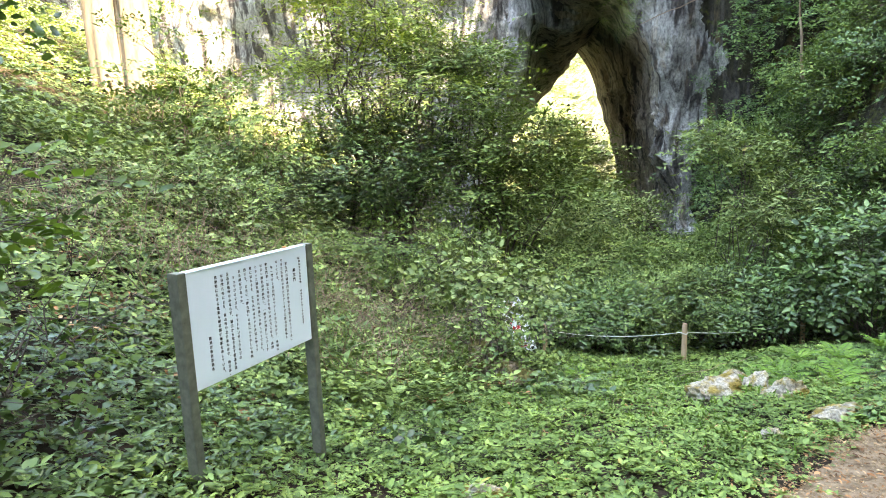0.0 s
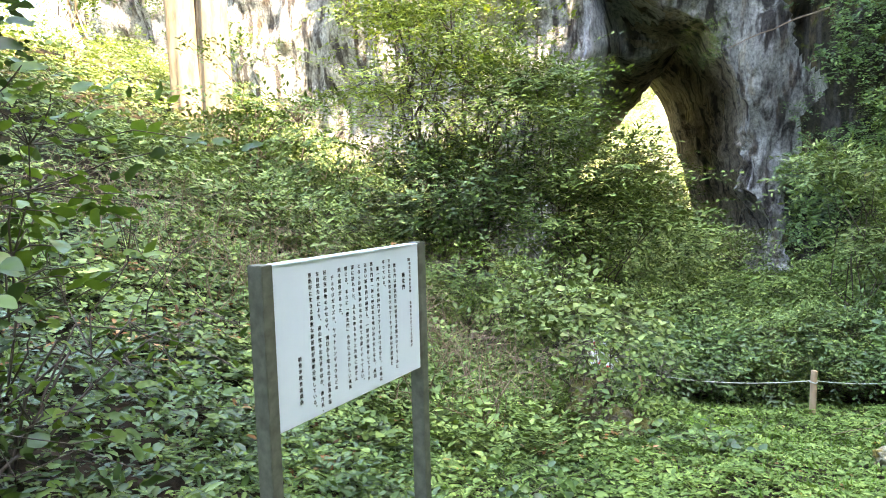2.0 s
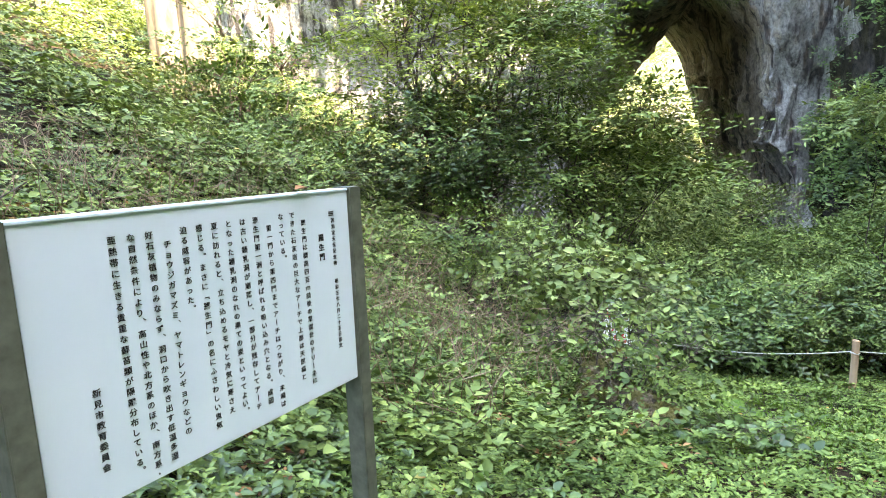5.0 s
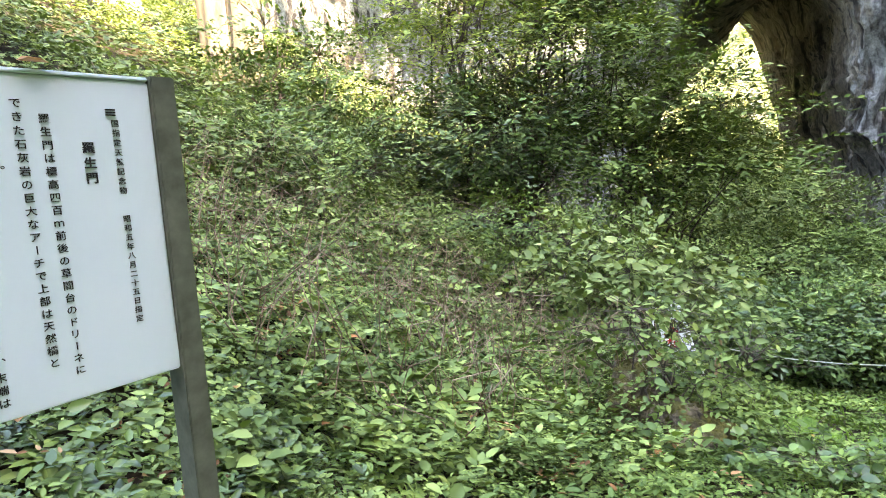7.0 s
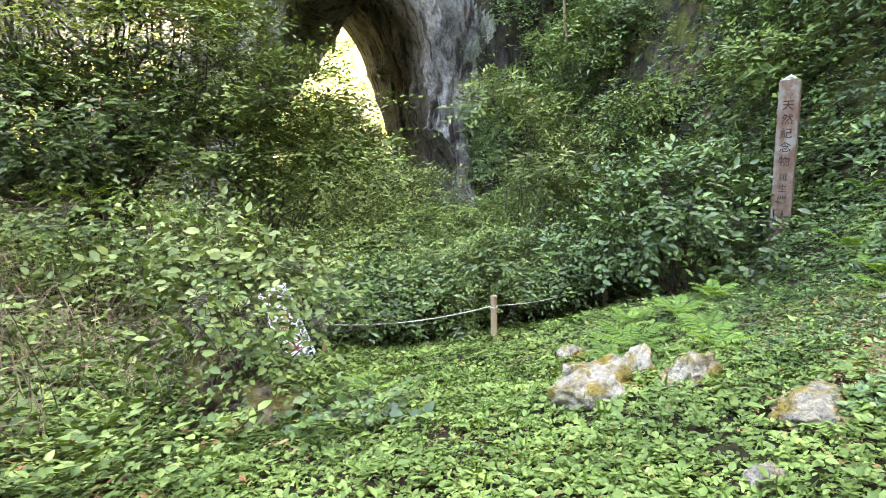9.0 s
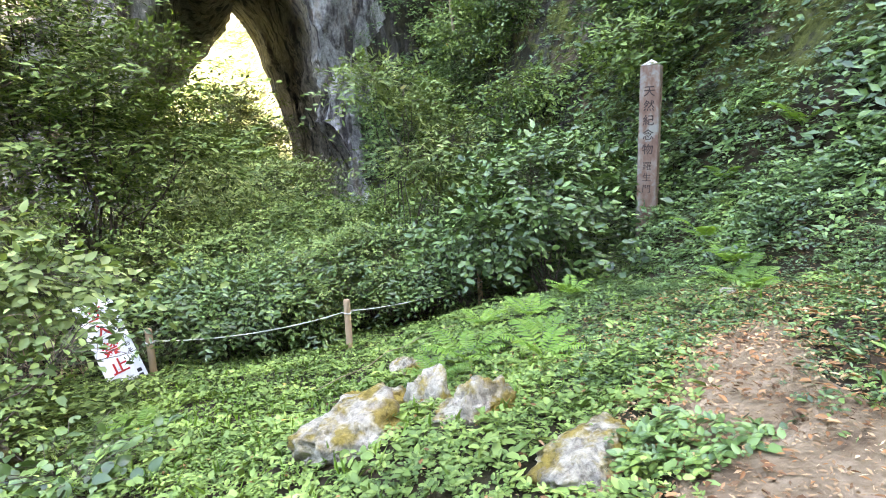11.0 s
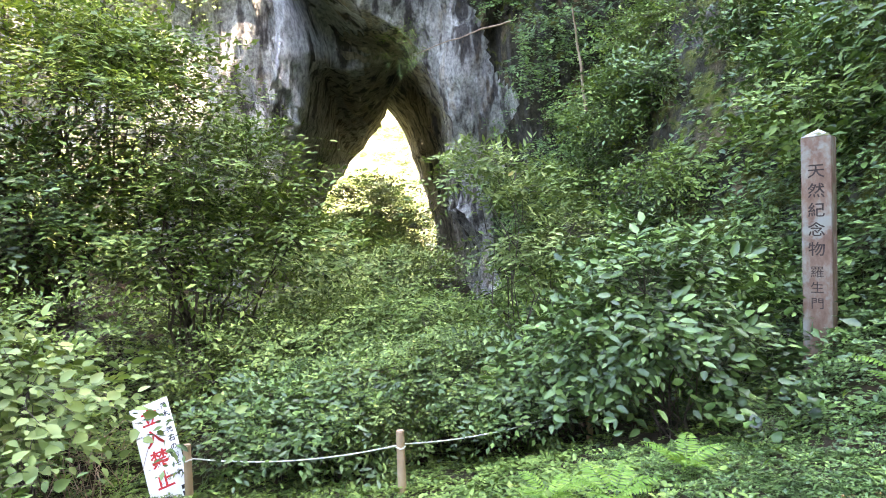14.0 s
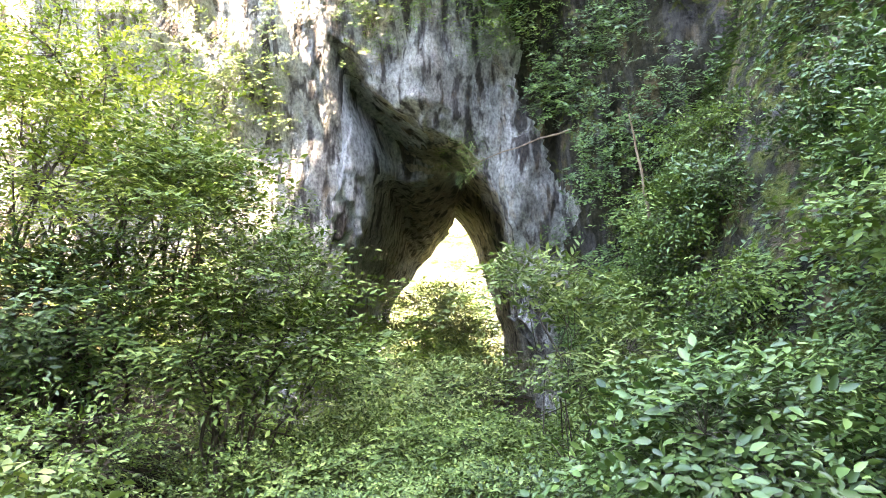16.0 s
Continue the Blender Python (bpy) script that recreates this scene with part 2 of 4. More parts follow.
def tube_arrays(lines, sides=5):
    """Tapered tubes along polylines: (points, first radius, last radius)."""
    out = []
    ang = np.linspace(0, 2 * np.pi, sides, endpoint=False)
    for pts, r0, r1 in lines:
        pts = np.asarray(pts, float)
        k = len(pts)
        tan = unit(np.gradient(pts, axis=0))
        ref = np.where(np.abs(tan[:, 2:3]) > 0.9, np.array([[1.0, 0, 0]]), np.array([[0, 0, 1.0]]))
        a = unit(np.cross(tan, ref))
        b = np.cross(tan, a)
        r = np.linspace(r0, r1, k)[:, None, None]
        v = pts[:, None] + r * (np.cos(ang)[None, :, None] * a[:, None] + np.sin(ang)[None, :, None] * b[:, None])
        i = np.arange(k - 1)[:, None] * sides
        j = np.arange(sides)[None]
        f = np.stack([i + j, i + (j + 1) % sides, i + sides + (j + 1) % sides, i + sides + j], -1).reshape(-1, 4)
        out.append((v.reshape(-1, 3), f))
    return merged(out)


def bent(a, b, steps=6, sag=0.0, wild=0.1):
    """A wavering line from a to b."""
    a, b = np.asarray(a, float), np.asarray(b, float)
    s = np.linspace(0, 1, steps)[:, None]
    span = np.linalg.norm(b - a)
    w = RNG.normal(0, wild * span / 2.5, (steps, 3)) * np.sin(np.pi * s)
    line = a + (b - a) * s + w
    line[:, 2:3] += sag * span * np.sin(np.pi * s)
    return line


def smooth01(x):
    x = np.clip(x, 0, 1)
    return x * x * (3 - 2 * x)


def wavy(x, y, seed=0.0):
    """Gentle bumps out of sines, about -1 to 1."""
    return (np.sin(x * 0.9 + 1.3 * np.sin(y * 0.7 + seed) + seed) + np.sin(y * 1.1 + 1.7 * np.sin(x * 0.53 + 2 * seed)) + 0.6 * np.sin(x * 2.3 + y * 1.9 + seed * 3)) / 2.6


# ---- ground ----
def steep_side(x, y):
    """The mountain side to the right, almost a wall farther on; its unseen height is added to block the sun."""
    into = np.clip(x - 10.9 - 0.08 * np.clip(y - 14, 0, 30), 0, 40)
    lump = 0.9 * wavy(x * 0.9, y * 0.8, 4.0) * smooth01(into / 2.5)
    slope = 1.65 + 1.5 * smooth01((y - 16) / 9) + 0.95 * smooth01((into - 4) / 6) * (1 - smooth01((y - 14) / 8))
    # height out of view is chosen for where its shadow falls
    return (np.minimum(into * slope, 44 + 30 * (1 - smooth01((y - 8) / 10))) + lump) * (1 - smooth01((y - 38) / 12))


def ground_z(x, y):
    x, y = np.asarray(x, float), np.asarray(y, float)
    z = -0.265 * np.clip(y, -40, 15.8) - 0.01 * np.clip(y - 15.8, 0, 20)
    z = z + 0.05
    z = z + 0.35 * np.exp(-((x - 4.9) ** 2 + (y - 6.0) ** 2) / 3.0)
    # the hump that carries the rocks
    z = z + 0.26 * np.exp(-((x - 3.0) ** 2 + (y - 7.45) ** 2) / 0.9)
    # the slope to the right, which turns into the mountain side
    s = x - 0.75 * np.clip(y - 12.5, 0, 4.5)
    z = z + 0.5 * smooth01((s - 3.5) / 4) + 0.75 * np.clip(s - 8.6, 0, 2.2) + steep_side(x, y)
    # the bank to the left
    lf = np.clip(-1.5 - x, 0, 40)
    z = z + np.minimum(0.30 * lf ** 1.15 * (0.45 + 0.075 * np.clip(y, 0, 22)), 0.55 * np.minimum(lf, 24) + 0.2)
    # the far side of the arch, and an unseen rise behind the walker, added to block low sky light
    z = z + 0.55 * np.clip(y - 74, 0, 60) + 0.75 * np.clip(-3.5 - y, 0, 45)
    z = z + 0.07 * wavy(x * 1.3, y * 1.3) + 0.03 * wavy(x * 4.1, y * 3.7, 2.0)
    return z


def graded(lo, hi, fine_lo, fine_hi, step):
    inner = np.arange(fine_lo, fine_hi + step / 2, step)
    k = np.arange(1, 26)
    grow = step * 1.25 ** k
    left, right = fine_lo - np.cumsum(grow), fine_hi + np.cumsum(grow)
    return np.concatenate([[lo], left[left > lo][::-1], inner, right[right < hi], [hi]])


gx, gy = graded(-900, 900, -9, 14, 0.16), graded(-900, 1200, -2, 20, 0.16)
GX, GY = np.meshgrid(gx, gy)
GZ = ground_z(GX, GY)
nx, ny = len(gx), len(gy)
gi = (np.arange(ny - 1)[:, None] * nx + np.arange(nx - 1)[None]).ravel()
ground = mesh_object("ground", np.stack([GX, GY, GZ], -1).reshape(-1, 3), np.stack([gi, gi + 1, gi + 1 + nx, gi + nx], -1), SOIL, smooth=True)
# past the arch the sun's glare is put into a pale ground colour
ground.data.materials.append(GLARE_GROUND)
# the steep side takes the rock with shade put into its colour
ground.data.materials.append(CLIFF_SHADED)
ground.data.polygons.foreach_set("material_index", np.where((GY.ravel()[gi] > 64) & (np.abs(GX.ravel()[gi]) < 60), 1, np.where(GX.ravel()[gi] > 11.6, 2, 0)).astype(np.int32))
tagged(ground, "sloping woodland floor of dark soil and moss", "ground", kind="structure")


# ---- limestone cliff with the natural arch ----
def ring_radius(points, theta, cx, cz):
    """Radius of a star-shaped outline about (cx, cz) at the angles theta."""
    a = np.array([math.atan2(z - cz, x - cx) for x, z in points])
    r = np.array([math.hypot(x - cx, z - cz) for x, z in points])
    o = np.argsort(a)
    a, r = a[o], r[o]
    return np.interp(theta, np.concatenate([a - 2 * np.pi, a, a + 2 * np.pi]), np.concatenate([r, r, r]))


def cliff_front(x, z):
    y = 34.0 + 0.22 * np.clip(-x, 0, 60) - 1.25 * np.clip(x - 11.0, 0, 16) - 0.09 * np.clip(z - 4, 0, 15) + 0.5 * np.clip(z - 20, 0, 30)
    return y


def build_cliff():
    cx, cz = 5.3, 1.0
    # the far mouth of the passage, and the brow at its near end, shaped to fit the last camera view
    hole = [(7.01, 11.15), (8.43, 9.19), (9.24, 6.48), (9.85, 4.32), (10.66, 1.68), (10.94, -2.45), (10.26, -8.28), (1.05, -8.28), (-0.44, -4.08), (-0.03, -0.02), (0.65, 1.47), (1.73, 4.05), (2.81, 5.13), (4.71, 7.43), (6.2, 9.46)]
    lip = [(8.5, -6), (8.7, 1), (8.6, 4), (8.2, 6.6), (7.3, 8.3), (6.3, 9.8), (4.5, 10.7), (3.1, 11.65), (1.5, 13.3), (0.3, 14.2), (0.15, 11), (0.0, 8.5), (-0.2, 5.7), (-0.8, 1), (-1.2, -6)]
    nt = 640
    th = np.linspace(-np.pi, np.pi, nt, endpoint=False)
    rh, rl = ring_radius(hole, th, cx, cz), ring_radius(lip, th, cx, cz)
    c, s = np.cos(th), np.sin(th)
    # outer edge of the cliff: a tall rectangle
    far = np.minimum(np.where(c > 0, 30.0, 44.0) / np.maximum(np.abs(c), 1e-6), np.where(s > 0, 38.0, 9.0) / np.maximum(np.abs(s), 1e-6))
    rings = []
    for back, grow in ((8.0, 1.7), (4.0, 1.35), (1.5, 1.08)):
        rings.append(np.stack([cx + c * rh * grow, np.full(nt, 60.0 + back), cz + s * rh * grow], -1))
    for u in np.linspace(0, 1, 60, endpoint=False):
        r = rh + (rl - rh) * u
        bulge = 0.07 * np.sin(np.pi * u) * (th > 0.6)
        # an alcove left of the hole's top
        alcove = 2.2 * np.exp(-((th - 1.95) / 0.32) ** 2) * np.exp(-((u - 0.22) / 0.14) ** 2)
        # a shallow front alcove, and the deep mouth within it
        left, top = smooth01((th - 1.84) / 0.16), smooth01((th - 0.75) / 0.4)
        inset = 5.0 - 3.0 * left
        # under the brow the rock steps back at once, the left wall slants inwards
        step = np.minimum(1.0, (1 - u) / 0.16) * (1 - left) + (1 - u) / 0.62 * left
        wall = np.where(u > 0.38, 34.0 + inset * step, 34.0 + inset + (26.0 - inset) * (0.38 - u) / 0.38)
        jamb = 60.0 - 26.0 * u ** 0.5
        y = wall * top + jamb * (1 - top) + alcove
        rings.append(np.stack([cx + c * r * (1 + bulge), y, cz + s * r * (1 + bulge)], -1))
    for v in np.linspace(0, 1, 120) ** 1.6:
        r = rl + (far - rl) * v
        x, z = cx + c * r, cz + s * r
        rings.append(np.stack([x, cliff_front(x, z) * min(1, v * 25) + 34.0 * (1 - min(1, v * 25)), z], -1))
    last = rings[-1].copy()
    last[:, 1] += 14
    rings.append(last)
    V = np.stack(rings)
    flat = V.reshape(-1, 3)
    disp = np.empty(len(flat))
    for i, p in enumerate(flat):
        q = Vector((p[0] * 0.33, p[1] * 0.33, p[2] * 0.14))
        fine = Vector((p[0] * 1.3, p[1] * 1.3, p[2] * 0.45))
        disp[i] = 1.25 * noise.noise(q) + 0.55 * noise.noise(q * 2.3) + 0.42 * abs(noise.noise(fine)) + 0.2 * noise.noise(fine * 2.4)
    flat[:, 1] += disp * np.where(flat[:, 1] > 59.9, 0.15, 1.0)
    flat[:, 0] += 0.4 * disp * np.where(flat[:, 1] > 59.9, 0.3, 1.0)
    # knobs and hollows on the walls of the passage
    inner = slice(3 * nt, 66 * nt)
    knob = np.array([0.4 * noise.noise(Vector(p) * 0.45) + 0.22 * noise.noise(Vector(p) * 1.3) + 0.12 * noise.noise(Vector(p) * 3.1) for p in flat[inner]])
    fade = np.repeat(np.clip(np.arange(63) / 8, 0, 1) * np.clip((63 - np.arange(63)) / 5, 0, 1), nt)
    flat[inner, 0] -= np.tile(c, 63) * knob * fade
    flat[inner, 2] -= np.tile(s, 63) * knob * fade
    k = len(rings)
    i = np.arange(k - 1)[:, None] * nt
    j = np.arange(nt)[None]
    f = np.stack([i + j, i + (j + 1) % nt, i + nt + (j + 1) % nt, i + nt + j], -1).reshape(-1, 4)
    ob = mesh_object("cliff", flat, f, CLIFF, smooth=True)
    ob.data.materials.append(CLIFF_SHADED)
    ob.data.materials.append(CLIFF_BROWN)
    ob.data.materials.append(CLIFF_LIT)
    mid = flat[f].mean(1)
    # right of this edge the shade is painted in as near-black rock
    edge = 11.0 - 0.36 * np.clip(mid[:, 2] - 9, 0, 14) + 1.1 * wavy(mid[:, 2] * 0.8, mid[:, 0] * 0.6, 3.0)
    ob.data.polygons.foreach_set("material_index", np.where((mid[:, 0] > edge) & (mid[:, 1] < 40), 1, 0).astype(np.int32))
    # the vault and the right wall of the passage are browner
    ring, col = np.divmod(np.arange(len(f)), nt)
    a = th[col]
    vault = (ring > 1) & (ring < 62) & (a > -0.9) & (a < 1.72 + 0.1 * np.sin(ring * 0.4)) & (ring < 40 + 22 * np.clip((a + 0.2) / 1.1, 0, 1) + 3 * np.sin(a * 23) + 2 * np.sin(a * 57 + ring))
    index = np.zeros(len(f), np.int32)
    ob.data.polygons.foreach_get("material_index", index)
    index[vault] = 2
    # the left wall gets the rock with bounced light in its colour
    index[(ring > 1) & (ring < 61) & (a > 1.72 + 0.1 * np.sin(ring * 0.4)) & (ring > 24)] = 3
    ob.data.polygons.foreach_set("material_index", index)
    return tagged(ob, "grey limestone cliff with a tall natural arch, streaked dark", "cliff", kind="structure")


cliff = build_cliff()


# ---- plants ----
def sprig_leaves(p, out, size, per, slim, length, simple=False, flat=0.75, droop=0.12, jitter=0.22, fine=False, face=0.0):
    """Leafy twigs at p that point along out; leaves stand in two rows along each twig."""
    n = len(p)
    out = unit(out)
    up = unit(np.array([[0, 0, 1.0]]) * flat + out * 0.25 + face + RNG.normal(0, jitter, (n, 3)))
    side = unit(np.cross(out, up))
    s = (np.arange(per) + 0.5) / per
    sgn = np.where(np.arange(per) % 2 == 0, 1.0, -1.0)
    sgn[-1] = 0.0
    L = np.asarray(length).reshape(-1, 1, 1) * np.ones((n, 1, 1))
    base = p[:, None] + out[:, None] * L * (s[None, :, None] - 0.35)
    base[..., 2] -= (L[..., 0] * (s[None] ** 2) * 0.35)
    d = out[:, None] * (0.55 + 0.3 * s[None, :, None]) + side[:, None] * sgn[None, :, None] * 0.85 + RNG.normal(0, 0.16, (n, per, 3))
    u = up[:, None] + RNG.normal(0, 0.17, (n, per, 3))
    sz = (np.asarray(size).reshape(-1, 1) * np.ones((n, 1)) * (0.42 + 0.8 * RNG.random((n, per)) ** 1.3)).ravel()
    return leaf_arrays(base.reshape(-1, 3), d.reshape(-1, 3), u.reshape(-1, 3), sz, slim, 0.2, droop, simple, fine)


def stuff_leaves(name, arrays, material, parent=None, label="", category=""):
    ob = mesh_object(name, arrays[0], arrays[1], material, parent)
    tagged(ob, label, category, kind="stuff")
    return ob


def bush(name, label, category, base, blobs, sprigs, leaf, per, material, stems=10, slim=0.5, simple=False, length=4.0, bark=None, thick=0.02, group="", shell=0.6, flat=0.75, fine=False):
    """A shrub or tree: stems from the base into rounded masses, leafy twigs in their outer part."""
    root = thing(name, label, category, group)
    base = np.array([base[0], base[1], float(ground_z(base[0], base[1])) - 0.1])
    B = np.array(blobs, float)
    vol = (B[:, 3] * B[:, 4] * B[:, 5]) ** 0.7
    pick = RNG.choice(len(B), sprigs, p=vol / vol.sum())
    # twigs stand in clumps: flat plates of leaves with gaps between
    tufts = max(6, sprigs // (26 if simple and thick > 0.04 else 13))
    own = RNG.integers(0, tufts, sprigs)
    pick = pick[own]
    d = unit(RNG.normal(0, 1, (tufts, 3)))[own]
    r = RNG.uniform(shell, 1.0, tufts)[own][:, None] ** 0.6
    # uneven outline: each direction has its own reach
    reach = 1 + 0.22 * np.sin(3.1 * d[:, :1] * 2 + pick[:, None]) * np.cos(4.3 * d[:, 2:3] + 1.7 * d[:, 1:2] * 2) + RNG.normal(0, 0.12, (tufts, 1))[own]
    p = B[pick, :3] + d * r * reach * B[pick, 3:6]
    wide = leaf * (3.6 if simple and thick > 0.04 else 2.6)
    p = p + RNG.normal(0, 1, p.shape) * np.array([wide, wide, wide * (0.2 if thick > 0.04 else 0.38)])
    ok = p[:, 2] > ground_z(p[:, 0], p[:, 1]) + 0.05
    p, d, pick = p[ok], d[ok], pick[ok]
    out = unit(d * np.array([1, 1, 0.35]) + np.array([0, 0, 0.1]) + RNG.normal(0, 0.25, p.shape))
    lines = []
    heads = []
    for i in range(stems):
        b = B[i % len(B)]
        tip = b[:3] + unit(RNG.normal(0, 1, 3)) * b[3:6] * RNG.uniform(0.2, 0.75)
        start = base + np.array([*RNG.normal(0, 0.12 if thick < 0.04 else 0.25, 2), 0])
        line = bent(start, tip, 9, 0.0, 0.14)
        lines.append((line, thick * RNG.uniform(0.7, 1.2), thick * 0.25))
        heads.append(line[3:])
    H = np.concatenate(heads) if heads else p + RNG.normal(0, 0.5, p.shape)
    if thick > 0.025:
        for line in lines:
            mesh_object("stem", *tube_arrays([line], 7), bark or BARK, root, smooth=True)
        lines = []
    some = RNG.choice(len(p), min(len(p), 40 + 5 * stems if simple else 90 + 12 * stems), replace=False)
    for i in some:
        q = H[np.argmin(((H - p[i]) ** 2).sum(1))]
        lines.append((bent(q, p[i], 4, 0.05, 0.12), thick * 0.28, 0.003))
    tv, tf = tube_arrays(lines, 3)
    tagged(mesh_object("twigwork", tv, tf, bark or BARK, root, smooth=True), kind="stuff")
    stuff_leaves("foliage", sprig_leaves(p, out, leaf, per, slim, leaf * length, simple, flat, fine=fine, face=d * 0.6), material, root)
    return root


def carpet(name, label, category, x, y, high, leaf, per, material, slim=0.5, length=3.0, simple=False, low=0.2, flat=0.9, tuft=11, loose=1.0):
    """Leafy growth spread over the ground: twigs between low and high above the soil."""
    n = len(x)
    tufts = max(1, n // tuft)
    own = RNG.integers(0, tufts, n)
    wide = (0.11 + 0.20 * high) * loose
    tall = high * RNG.uniform(0.45, 1.0, tufts) * (0.8 + 0.35 * wavy(x[:tufts] * 1.7, y[:tufts] * 1.7, 1.0))
    off = RNG.normal(0, 1, (2, n))
    x, y = x[own] + off[0] * wide, y[own] + off[1] * wide
    h = tall[own] * np.exp(-0.22 * (off ** 2).sum(0)) * RNG.uniform(max(low, 0.35), 1.0, n)
    p = np.stack([x, y, ground_z(x, y) + h], -1)
    e = 0.15
    g = np.stack([-(ground_z(x + e, y) - ground_z(x - e, y)) / (2 * e), -(ground_z(x, y + e) - ground_z(x, y - e)) / (2 * e), np.ones(n)], -1)
    a = RNG.uniform(0, 2 * np.pi, n)
    out = np.stack([np.cos(a), np.sin(a), np.zeros(n)], -1) + unit(g) * 0.45
    return stuff_leaves(name, sprig_leaves(p, out, leaf, per, slim, np.asarray(leaf) * length, simple, flat, face=unit(g * np.array([1, 1, 0.3])) * 0.6), material, None, label, category)


PATH_LINE = [(0.2, 0.8), (2.2, 3.4), (3.45, 4.95), (4.5, 6.1), (5.3, 6.75)]


def path_gap(x, y):
    """Distance to the middle of the trodden path."""
    best = np.full(np.shape(x), 1e9)
    for (ax, ay), (bx, by) in zip(PATH_LINE, PATH_LINE[1:]):
        t = np.clip(((x - ax) * (bx - ax) + (y - ay) * (by - ay)) / ((bx - ax) ** 2 + (by - ay) ** 2), 0, 1)
        best = np.minimum(best, np.hypot(x - ax - t * (bx - ax), y - ay - t * (by - ay)))
    return best * (1 + 0.7 * np.clip(np.asarray(x) - 3.9, 0, 3)) + 0.28 * np.clip(np.asarray(x) - 5.0, 0, 2.5)


def spread(n, x0, x1, y0, y1):
    return RNG.uniform(x0, x1, n), RNG.uniform(y0, y1, n)


# the trodden earth of the path, a thin skin over the soil
def build_path():
    xs, ys = np.arange(-0.5, 8.0, 0.1), np.arange(0.6, 9.2, 0.1)
    X, Y = np.meshgrid(xs, ys)
    gap = path_gap(X, Y) + 0.16 * wavy(X * 3, Y * 3, 4.0)
    Z = ground_z(X, Y) + 0.03 - 0.05 * smooth01((gap - 0.35) / 0.3)
    keep = gap < 0.75
    n = len(xs)
    idx = (np.arange(len(ys) - 1)[:, None] * n + np.arange(n - 1)[None])
    good = keep[:-1, :-1] & keep[1:, 1:] & keep[1:, :-1] & keep[:-1, 1:]
    i = idx[good]
    ob = mesh_object("path", np.stack([X, Y, Z], -1).reshape(-1, 3), np.stack([i, i + 1, i + 1 + n, i + n], -1), EARTH, smooth=True)
    tagged(ob, "trodden brown earth path strewn with dead leaves", "path", kind="structure")


build_path()


# ---- ground cover ----
def low_cover():
    x, y = spread(60000, -5.0, 11.0, 1.6, 17.0)
    keep = (path_gap(x, y) + 0.2 * wavy(x * 3, y * 3, 4.0) > 0.55) & ((x > -2.2 - 0.1 * y) | (RNG.random(len(x)) < 0.4)) & ((y < 14.5) | (RNG.random(len(x)) < 0.6)) & ((x < 4.7 + 0.35 * np.clip(y - 7.5, 0, 9) + 0.5 * wavy(x * 2, y * 2, 3.0)) | (RNG.random(len(x)) < 0.15))
    x, y = x[keep], y[keep]
    far = y > 8.5
    carpet("ground_cover", "bright green low herbs covering the woodland floor", "ground cover", x[far], y[far], 0.2, (0.035 + 0.08 * RNG.random(int(far.sum())) ** 2.0), 5, LEAF_HERB, 0.66, 1.9, low=0.1, simple=True)
    x, y = spread(36000, -4.2, 7.5, 1.4, 8.9)
    keep = (path_gap(x, y) + 0.2 * wavy(x * 3, y * 3, 4.0) > 0.52) & (x < 4.7 + 0.35 * np.clip(y - 7.5, 0, 9) + 0.5 * wavy(x * 2, y * 2, 3.0)) & ((x > -2.4) | ((y > 4.2) & (x > -3.4)) | (RNG.random(len(x)) < 0.12))
    x, y = x[keep], y[keep]
    carpet("ground_cover", "bright green low herbs covering the woodland floor", "ground cover", x, y, 0.16, (0.022 + 0.06 * RNG.random(len(x)) ** 2.2), 6, LEAF_HERB, 0.62, 1.8, low=0.05, tuft=6)
    x, y = spread(6500, -5.0, 8.5, 1.5, 13.0)
    keep = (path_gap(x, y) > 0.75) & (RNG.random(len(x)) < 0.25 + 0.75 * (x < 1.5 + 0.35 * wavy(x * 2, y * 2)))
    x, y = x[keep], y[keep]
    carpet("herbs", "taller leafy herbs on the woodland floor", "herbs", x, y, 0.40, RNG.uniform(0.05, 0.11, len(x)) * np.where(x > 0.8, 0.6, 1.0), 6, LEAF_HERB, 0.45, 2.2)
    # leafy herbs standing close round the rocks
    x, y = spread(2100, 1.6, 4.5, 4.9, 8.3)
    rocks = ((2.74, 7.46, 0.26), (3.46, 7.16, 0.22), (3.42, 7.75, 0.17), (3.55, 6.15, 0.26), (2.64, 5.63, 0.1))
    keep = (path_gap(x, y) > 0.62) & np.all([np.hypot(x - rx, y - ry) > rr for rx, ry, rr in rocks], axis=0)
    x, y = x[keep], y[keep]
    carpet("rock_herbs", "fresh green leafy herbs growing round the rocks", "herbs", x, y, 0.17, RNG.uniform(0.028, 0.055, len(x)), 6, LEAF_HERB, 0.6, 1.8, low=0.1, tuft=6)
    # dark leafy clumps on the edge of the path
    x = np.concatenate([RNG.normal(3.75, 0.13, 70), RNG.normal(3.0, 0.16, 110)])
    y = np.concatenate([RNG.normal(6.0, 0.12, 70), RNG.normal(5.42, 0.14, 110)])
    carpet("edge_herbs", "dark bluish green leafy herbs on the edge of the path", "herbs", x, y, 0.2, RNG.uniform(0.04, 0.075, len(x)), 6, LEAF_DARK, 0.62, 1.8, low=0.1, tuft=9, loose=0.5)
    # dull low plants between the path and the slope
    x, y = spread(44000, 4.4, 10.8, 4.6, 12.6)
    gap = path_gap(x, y)
    keep = ((gap > 0.42) | ((x > 5.0) & (RNG.random(len(x)) < 0.3))) & (RNG.random(len(x)) < 0.66 + 0.6 * wavy(x * 1.9, y * 1.9, 7.0))
    x, y = x[keep], y[keep]
